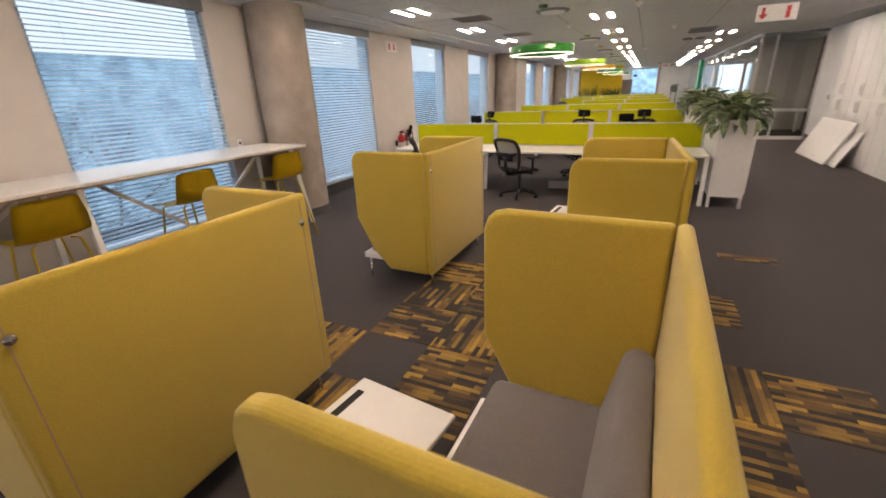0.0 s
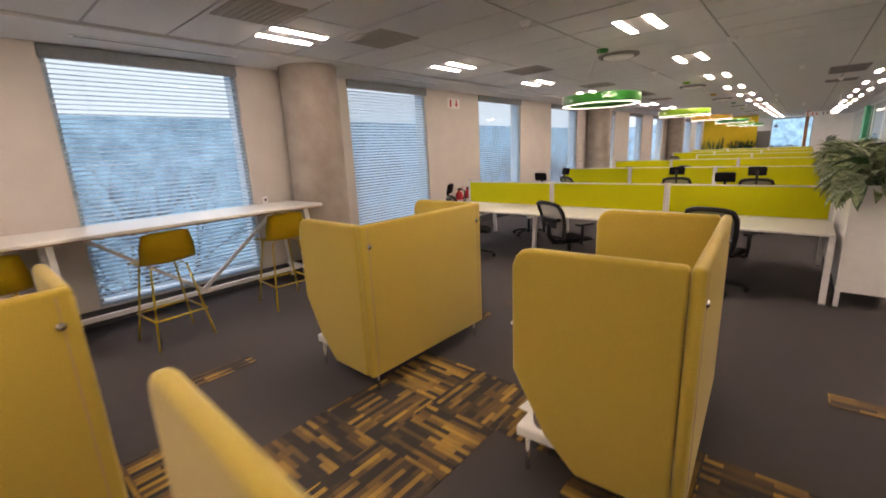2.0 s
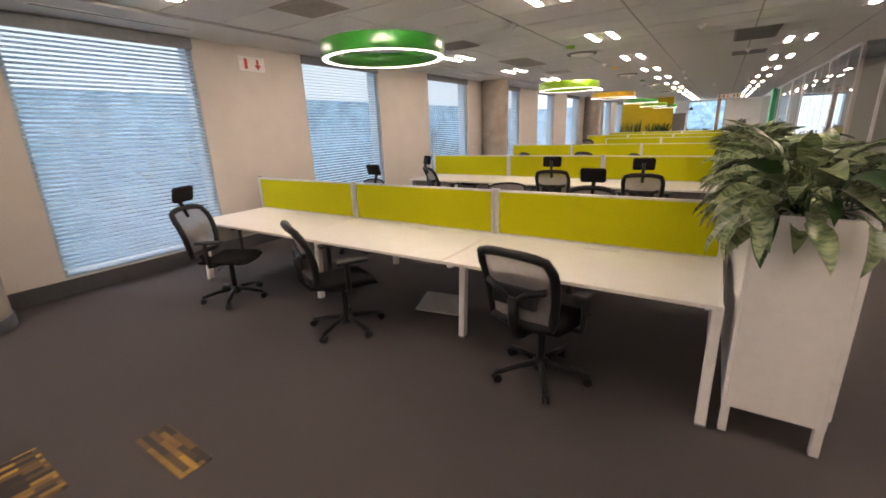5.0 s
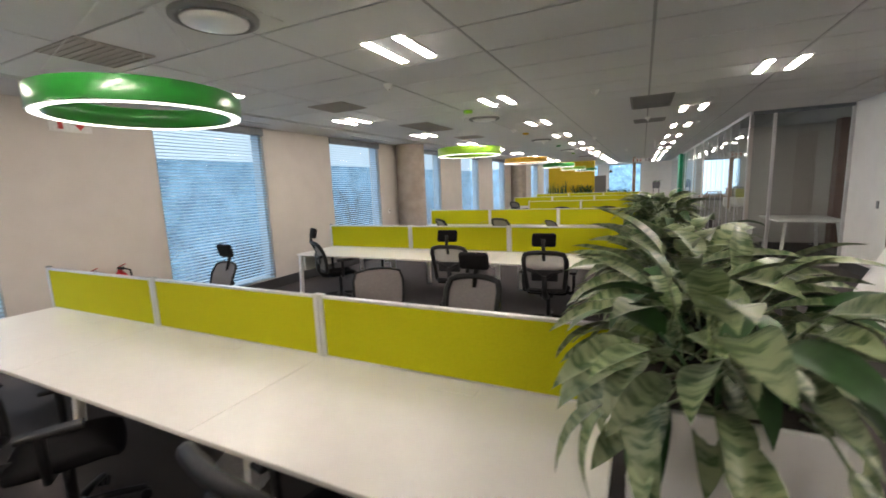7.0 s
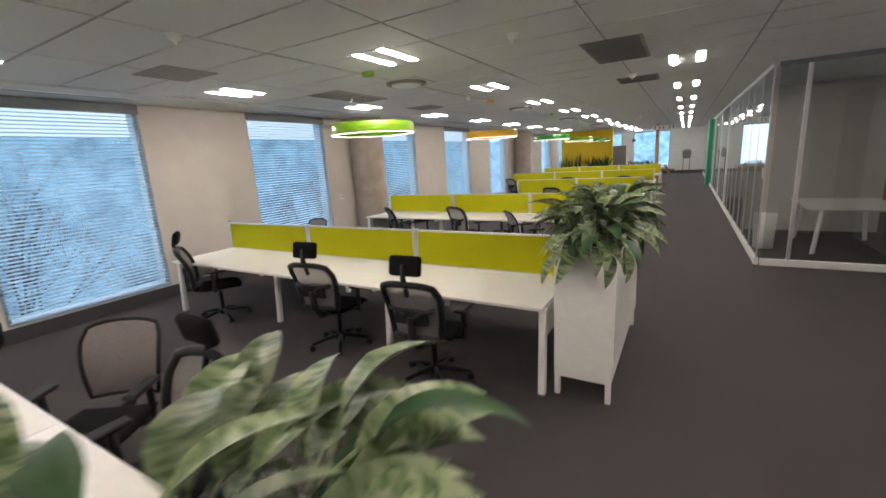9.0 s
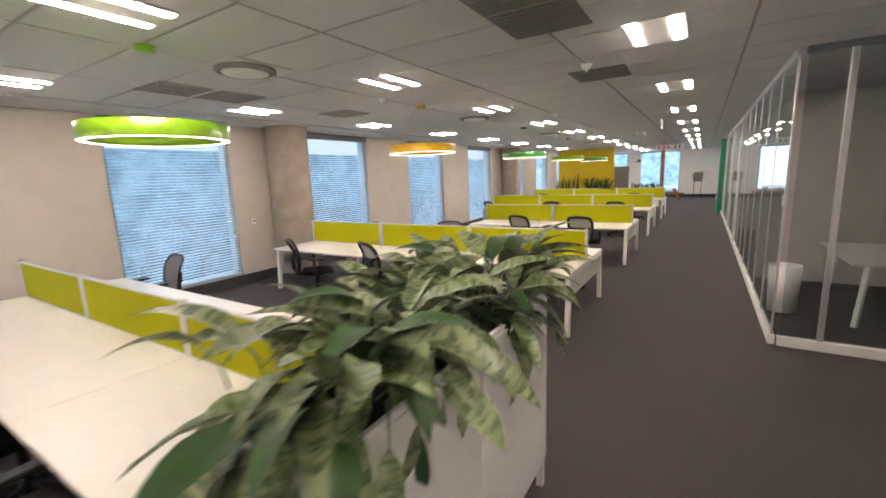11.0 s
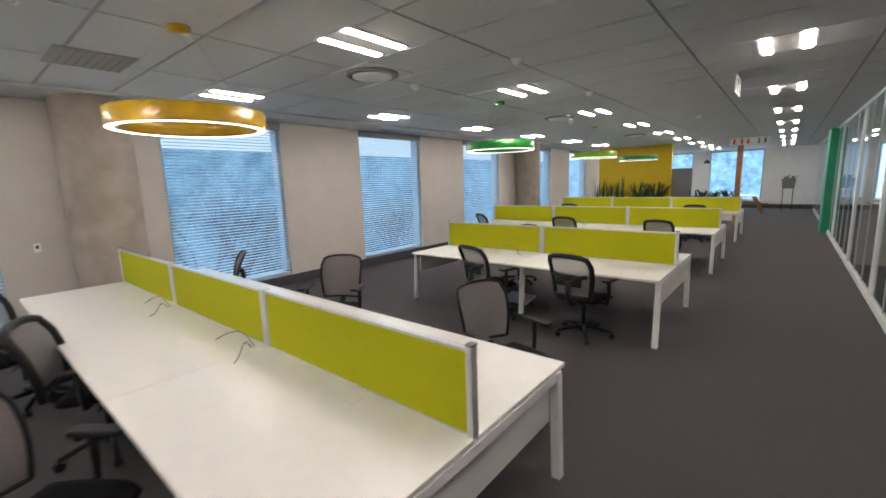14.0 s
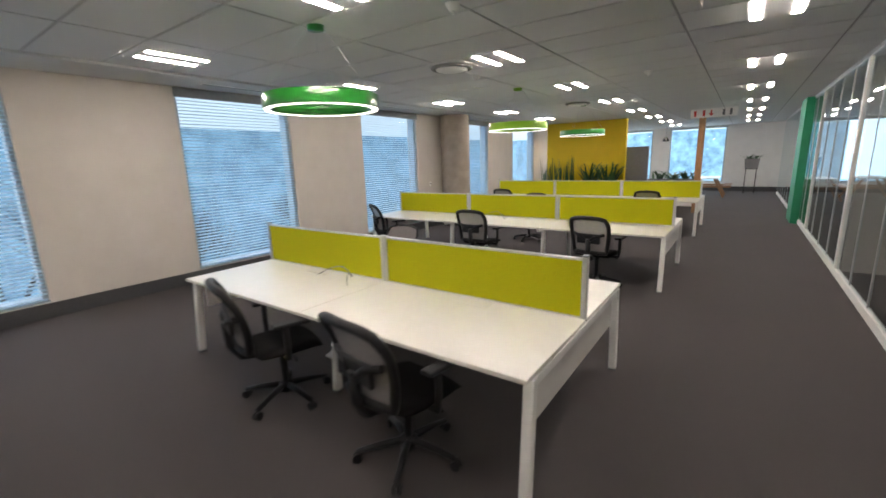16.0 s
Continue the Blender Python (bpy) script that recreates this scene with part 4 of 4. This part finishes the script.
def planter(y0, y1, x1, seed):
    x0, H = 6.11, 1.21
    cy = (y0 + y1) / 2
    t = thing("planter_cabinet", pose((x0 + x1) / 2, cy, 0), "tall white planter cabinet at the end of the desks", "planter", "planter cabinets")
    w, d = x1 - x0, y1 - y0
    for s in (-1, 1):
        part("side_panel", box(B(), s * (w / 2 - 0.01), 0, (H + 0.16) / 2, 0.02, d, H - 0.16, 0.003), M_STEEL_W, t)
        part("end_panel", box(B(), 0, s * (d / 2 - 0.01), (H + 0.16) / 2, w - 0.04, 0.019, H - 0.16, 0.003), M_STEEL_W, t)
    part("bottom", box(B(), 0, 0, 0.17, w - 0.04, d - 0.04, 0.02), M_STEEL_W, t)
    for sx in (-1, 1):
        for sy in (-1, 1):
            part("leg", box(B(), sx * (w / 2 - 0.022), sy * (d / 2 - 0.022), 0.08, 0.04, 0.04, 0.16, 0.003), M_STEEL_W, t)
    for k in (-1, 1):
        dr_ = part("door", box(B(), w / 2 + 0.006, k * d / 4, 0.70, 0.012, d / 2 - 0.03, 0.98, 0.003), M_STEEL_W, t)
        part("lock", box(B(), w / 2 + 0.018, k * 0.07, 0.92, 0.014, 0.02, 0.07, 0.003), M_CHROME, dr_)
    part("soil", box(B(), 0, 0, H - 0.08, w - 0.045, d - 0.045, 0.04), M_SOIL, t)
    rng = random.Random(seed)
    pl = thing("foliage_plant", pose((x0 + x1) / 2, cy, H - 0.13), "dense pale-veined leafy plants filling the planter", "plant", "planter plants")
    for k in range(6):
        bm = B()
        px, py = rng.uniform(-0.1, 0.1), -d / 2 + (k + 0.5) * d / 6
        tube(bm, [(px, py, 0), (px + rng.uniform(-.05, .05), py + rng.uniform(-.05, .05), 0.2), (px + rng.uniform(-.08, .08), py, 0.36)], 0.01, 6, 0.005)
        part("stem", bm, M_DARKLEAF, pl)
    for k in range(290):
        py = rng.uniform(-d / 2, d / 2)
        px = rng.uniform(-0.20, 0.20)
        yaw = math.degrees(math.atan2(-px * 3 + rng.uniform(-0.35, 0.35), rng.uniform(-1, 1) * 0.5 + (2.0 if py > d / 2 - 0.2 else -2.0 if py < -d / 2 + 0.2 else 0) * 0.35))
        level = rng.random() ** 0.62
        tilt = -45 + 95 * level + rng.uniform(-15, 15)
        z = 0.04 + 0.30 * level + rng.uniform(-0.03, 0.05)
        out = (1 - level) * 0.13
        r = radians(yaw)
        m = Matrix.Translation((px - math.sin(r) * out, py + math.cos(r) * out, z)) @ pose(0, 0, 0, tilt, rng.uniform(-25, 25), yaw)
        piece("leaf", LEAVES[k % 6], pl, m @ Matrix.Scale(rng.uniform(0.8, 1.25), 4))


planter(5.46, 7.09, 6.54, 11)
planter(9.6, 11.27, 6.53, 12)


# ---- lounge booths ----
def booth_sofa(x, y, yaw, W):
    """Back along y at local x = 0, open side towards -x."""
    t = thing("booth_sofa", pose(x, y, 0, 0, 0, yaw), "high-backed mustard fabric booth sofa with grey seat", "sofa", "booth sofas")
    D, H, lo, th = 0.79, 1.25, 0.14, 0.055
    part("back_panel", box(B(), -th / 2, 0, (H + lo) / 2, th, W, H - lo, 0.024, None, 4), M_SOFA, t, "", True)
    wing = [(-th - 0.002, lo), (-0.46, lo), (-0.62, 0.30), (-D, 0.62), (-D, H - 0.09), (-D + 0.02, H - 0.04), (-D + 0.05, H - 0.012), (-D + 0.10, H), (-th - 0.002, H)]
    for s in (-1, 1):
        a, b = (W / 2 - th, W / 2) if s > 0 else (-W / 2, -W / 2 + th)
        part("wing_panel", slab(B(), wing, a, b, 0.022, 4), M_SOFA, t)
        part("rivet", lathe(B(), [(0.001, 0.012), (0.014, 0.009), (0.019, 0.002), (0.019, 0)], 16, pose(0.0, s * (W / 2 - 0.065), 1.10, 0, 90, 0)), M_CHROME, t)
        part("seam", box(B(), 0.001, s * (W / 2 - th - 0.004), (H + lo) / 2, 0.003, 0.004, H - lo - 0.06), M_TABLEEDGE, t)
    part("seat_platform", box(B(), -0.43, 0, 0.225, 0.74, W - 2 * th - 0.01, 0.06, 0.012), M_STEEL_W, t, "white seat platform")
    part("seat_cushion", box(B(), -0.40, 0, 0.34, 0.64, W - 2 * th - 0.02, 0.17, 0.05, None, 4), M_GREY_FAB, t, "grey fabric seat cushion", True)
    part("back_cushion", box(B(), -0.145, 0, 0.56, 0.12, W - 2 * th - 0.03, 0.40, 0.055, pose(0, 0, 0, 0, 12), 4), M_GREY_FAB, t, "grey fabric back cushion", True)
    for sx, sy in ((-0.05, -1), (-0.05, 1), (-0.74, -1), (-0.74, 1)):
        bm = B()
        tube(bm, [(sx, sy * (W / 2 - 0.08), 0), (sx, sy * (W / 2 - 0.08), 0.015), (sx, sy * (W / 2 - 0.08), 0.016), (sx, sy * (W / 2 - 0.08), 0.23)], 0.014, 10)
        part("leg", bm, M_CHROME, t)


def laptop_table(x, y, yaw):
    t = thing("laptop_table", pose(x, y, 0, 0, 0, yaw), "small white laptop table with a black cable slot", "side table", "laptop tables")
    part("tabletop", box(B(), 0, 0, 0.645, 0.43, 0.50, 0.02, 0.008), M_DESK, t)
    part("cable_slot", box(B(), -0.165, 0, 0.656, 0.03, 0.36, 0.004, 0.001), M_BLACK, t, "black slot insert")
    part("post", tube(B(), [(-0.17, 0, 0.01), (-0.17, 0, 0.63)], 0.018, 12), M_CHROME, t)
    part("foot", box(B(), 0.0, 0, 0.012, 0.42, 0.34, 0.012, 0.004), M_STEEL_W, t)


for row in ((5.345, -0.46, -1.7, 1.32), (5.468, 2.31, 3.1, 1.33), (3.57, -0.464, 0, 1.32), (3.58, 2.285, -1.1, 1.32)):
    booth_sofa(*row)
laptop_table(4.43, -0.62, -7)
laptop_table(4.68, 2.265, -5)


# ---- high table and stools ----
ht = thing("high_table", pose(0.49, 0.15, 0), "long white bar-height table with splayed steel legs", "table")
part("tabletop", box(B(), 0, 0, 1.095, 0.86, 5.9, 0.03, 0.004), M_DESK, ht)
part("table_edge", box(B(), 0, 0, 1.072, 0.84, 5.88, 0.016), M_TABLEEDGE, ht, "plywood underside edge")
for y in (2.75, 0.25, -2.5):
    for s in (-1, 1):
        part("leg", bar(B(), (s * 0.42, y + (0.12 if y > 1 else 0), 0), (s * 0.33, y, 1.065), 0.05, 0.05), M_STEEL_W, ht)
    part("cross_bar", bar(B(), (-0.36, y + 0.04, 0.22), (0.36, y + 0.04, 0.22), 0.04, 0.04), M_STEEL_W, ht)
part("foot_rail", bar(B(), (0.0, 2.75, 0.22), (0.0, -2.5, 0.22), 0.04, 0.05), M_STEEL_W, ht)
part("brace", bar(B(), (0.0, 2.5, 1.05), (0.0, 1.5, 0.24), 0.04, 0.04), M_STEEL_W, ht)
part("brace", bar(B(), (0.0, 0.5, 1.05), (0.0, 1.5, 0.24), 0.04, 0.04), M_STEEL_W, ht)
part("brace", bar(B(), (0.0, 0.0, 1.05), (0.0, -1.0, 0.24), 0.04, 0.04), M_STEEL_W, ht)


def bar_stool(x, y, yaw):
    t = thing("bar_stool", pose(x, y, 0, 0, 0, yaw), "yellow moulded bar stool on thin yellow legs", "stool", "bar stools")
    bm = B()
    prof = [(0.20, 0.70), (0.17, 0.725), (0.08, 0.73), (-0.06, 0.725), (-0.15, 0.735), (-0.195, 0.78), (-0.21, 0.87), (-0.22, 0.99), (-0.222, 1.025)]
    rows = []
    for k, (y_, z_) in enumerate(prof):
        w = 0.20 + 0.02 * math.sin(k / 8 * math.pi) - (0.02 if k > 6 else 0)
        rows.append([bm.verts.new((u * w, y_ + (0.03 * u * u if k > 4 else 0), z_ + (0.02 * u * u if k <= 4 else 0) - (0.015 * u ** 4 if k == 8 else 0))) for u in (-1, -0.66, -0.33, 0, 0.33, 0.66, 1)])
    fs = []
    for a, b in zip(rows, rows[1:]):
        for i in range(6):
            f = bm.faces.new((a[i], a[i + 1], b[i + 1], b[i]))
            f.smooth = True
            fs.append(f)
    bmesh.ops.solidify(bm, geom=fs, thickness=0.012)
    part("shell", bm, M_STOOL, t, "", True)
    corners = []
    t.scale = (1.1, 1.1, 1.08)
    for sx, sy in ((-1, -1), (1, -1), (1, 1), (-1, 1)):
        p = Vector((sx * 0.23, sy * 0.23 - 0.01, 0))
        part("leg", tube(B(), [p, (sx * 0.14, sy * 0.13, 0.70), (sx * 0.10, sy * 0.1, 0.715)], 0.009, 8), M_STOOL, t)
        corners.append(p * 0.905 + Vector((0, 0, 0.26)))
    for a, b in zip(corners, corners[1:] + corners[:1]):
        part("footrest", tube(B(), [a, b], 0.008, 8), M_STOOL, t)


for x, y, r in ((1.09, 2.36, 86), (1.08, 1.14, 94), (1.08, -0.02, 92), (1.08, -1.3, 88)):
    bar_stool(x, y, r)

for y, z in ((2.78, 1.14), (13.85, 1.15), (24.9, 1.15)):
    t = thing("wall_socket", pose(0.008, y, z), "small white wall control plate", "switch", "wall plates")
    part("plate", box(B(), 0, 0, 0, 0.014, 0.07, 0.11, 0.003), M_STEEL_W, t)
    part("knob", box(B(), 0.012, 0, 0.01, 0.012, 0.025, 0.04, 0.003), M_BLACK, t)


def extinguisher(y):
    t = thing("fire_extinguisher", pose(0.16, y, 0.34), "red fire extinguisher hung on the wall", "extinguisher", "fire extinguishers")
    part("cylinder", lathe(B(), [(0.001, 0), (0.075, 0.003), (0.082, 0.02), (0.082, 0.42), (0.06, 0.48), (0.028, 0.505), (0.028, 0.53), (0.001, 0.53)], 28), M_RED, t)
    part("valve", box(B(), 0.02, 0, 0.55, 0.11, 0.03, 0.035, 0.006), M_BLACK, t)
    part("lever", bar(B(), (0, 0, 0.57), (0.13, 0, 0.61), 0.02, 0.012), M_RED, t)
    part("hose", tube(B(), [(0.03, 0.02, 0.55), (0.09, 0.07, 0.52), (0.10, 0.08, 0.35), (0.09, 0.06, 0.15)], 0.012, 8), M_BLACK, t)
    part("label", lathe(B(), [(0.0835, 0.15), (0.0835, 0.33)], 28), M_SIGNW, t)
    part("bracket", box(B(), -0.12, 0, 0.3, 0.08, 0.05, 0.12, 0.004), M_BLACK, t)


for y in (7.0, 7.3):
    extinguisher(y)

# ---- far end ----
yw = structure("yellow_feature_wall", box(B(), 2.16, 31.1, 1.46, 2.7, 0.2, 2.9, 0.004), M_YELLOW, "free-standing yellow painted feature wall", "wall")
structure("grey_panel", box(B(), 3.75, 31.6, 1.0, 0.75, 0.1, 2.0, 0.004), M_DARKGREY, "dark grey free-standing panel", "panel")
structure("wooden_post", box(B(), 5.68, 30.3, 1.46, 0.16, 0.16, 2.9, 0.006), M_WOOD, "square wooden post from floor to ceiling", "post")


def spiky_plant(x, y, z, seed, label, n, h, spread, name):
    rng = random.Random(seed)
    t = thing(name, pose(x, y, z), label, "plant", "far plants")
    bm = B()
    slab(bm, [(-0.22, 0), (0.22, 0), (0.26, 0.4), (-0.26, 0.4)], -0.2, 0.2, 0.01, 2)
    part("pot", bm, M_DARKGREY, t)
    for k in range(n):
        a = rng.uniform(0, math.tau)
        r = spread * rng.uniform(0.4, 1)
        hh = h * rng.uniform(0.6, 1)
        b0 = Vector((rng.uniform(-0.15, 0.15), rng.uniform(-0.12, 0.12), 0.38))
        bm = B()
        v = []
        side = Vector((-math.sin(a), math.cos(a), 0)) * 0.022
        for i in range(6):
            u = i / 5
            p = b0 + Vector((math.cos(a) * r * u, math.sin(a) * r * u, hh * (u - 0.5 * spread * u ** 3)))
            s = side * (1 - u ** 2 * 0.97) * (1 + spread)
            v.append((bm.verts.new(p - s), bm.verts.new(p + s)))
        for p, q in zip(v, v[1:]):
            bm.faces.new((p[0], p[1], q[1], q[0]))
        part("leaf", bm, M_DARKLEAF, t)


for k in range(4):
    spiky_plant(0.9 + 0.33 * k, 30.6, 0.35, 40 + k, "upright snake plant in a dark trough", 14, 1.15, 0.12, "snake_plant")
for k in range(2):
    spiky_plant(2.55 + 0.6 * k, 30.5, 0.3, 50 + k, "arching green palm in a dark pot", 34, 1.4, 0.75, "palm_plant")
tr = thing("plant_trough", pose(1.9, 30.55, 0), "low dark trough under the plants", "planter")
part("body", box(B(), 0, 0, 0.18, 2.5, 0.42, 0.36, 0.01), M_DARKGREY, tr)
for k in range(3):
    spiky_plant(4.3 + 0.5 * k, 32.2, 0.5, 60 + k, "small arching plant on a low cabinet", 16, 0.5, 0.9, "low_plant")
cb = thing("low_cabinet", pose(4.8, 32.2, 0), "low white cabinet carrying plants", "cabinet")
part("body", box(B(), 0, 0, 0.25, 1.7, 0.42, 0.5, 0.006), M_STEEL_W, cb)


def picnic_table(x, y):
    t = thing("picnic_table", pose(x, y, 0), "white-topped picnic table with wooden benches", "table", "picnic tables")
    part("tabletop", box(B(), 0, 0, 0.74, 0.8, 1.8, 0.035, 0.006), M_DESK, t)
    for s in (-1, 1):
        part("bench", box(B(), s * 0.68, 0, 0.45, 0.28, 1.8, 0.035, 0.006), M_WOOD, t)
        for yy in (-0.6, 0.6):
            part("leg", bar(B(), (s * 0.6, yy, 0), (s * 0.25, yy, 0.72), 0.05, 0.07), M_WOOD, t)
    for yy in (-0.6, 0.6):
        part("stretcher", box(B(), 0, yy + 0.05, 0.41, 1.6, 0.045, 0.07, 0.004), M_WOOD, t)


picnic_table(5.6, 36.2)
picnic_table(8.9, 35.5)
ps = thing("plant_stand", pose(7.0, 37.9, 0), "dark tall stand with a small plant", "plant stand")
for sx in (-1, 1):
    for sy in (-1, 1):
        part("leg", box(B(), sx * 0.18, sy * 0.18, 0.5, 0.03, 0.03, 1.0, 0.003), M_BLACK, ps)
part("shelf", box(B(), 0, 0, 1.01, 0.42, 0.42, 0.03, 0.004), M_BLACK, ps)
spiky_plant(7.0, 37.9, 1.026, 77, "small plant on the dark stand", 20, 0.3, 0.6, "stand_plant")
pn = thing("pendant_lamp", pose(4.2, 34.5, 2.2), "small dark pendant lamp near the far wall", "pendant lamp")
part("shade", lathe(B(), [(0.13, 0), (0.1, 0.1), (0.03, 0.16), (0.02, 0.18), (0.001, 0.18)], 24), M_BLACK, pn)
part("cord", tube(B(), [(0, 0, 0.17), (0, 0, CEIL - 2.2)], 0.004, 6), M_BLACK, pn)

# ---- carpet pieces ----
GX, GY, GP = 2.89, 0.28, 0.52          # corner and pitch of the carpet grid
TILES = [(GX + GP * i, GY + GP * j, turned) for i, j, turned in (
    (0, 0, 1), (1, 1, 0), (2, 0, 0), (2, 1, 1), (1, -1, 1), (2, -1, 0), (2, 2, 0), (2, 3, 1), (1, 3, 0), (1, 2, 1), (3, 3, 1), (2, 5, 1), (3, 5, 0),
    (0, 5, 1), (5, 3, 0), (4, 3, 1), (4, 2, 0), (4, 1, 1), (5, 1, 1), (5, 0, 0), (6, 1, 0), (5, -1, 1), (2, -2, 1), (0, -1, 0))]


def tile_mesh(d):
    bm = box(B(), 0, 0, 0, 0.514, d, 0.005, 0.001, None, 1)
    me = bpy.data.meshes.new("carpet_tile")
    bm.to_mesh(me)
    bm.free()
    me.materials.append(M_STRIP)
    return me


FULL, STRIP = tile_mesh(0.514), tile_mesh(0.17)
for x, y, turned in TILES:
    piece("carpet_tile", FULL, floor, pose(x + GP / 2, y + GP / 2, 0.003, 0, 0, 90 * turned))
for x, y in ((6.28, 3.40), (3.6, 3.80)):
    piece("carpet_tile", STRIP, floor, pose(x, y, 0.003))
piece("carpet_tile", STRIP, floor, pose(2.22, 1.11, 0.003, 0, 0, 90))
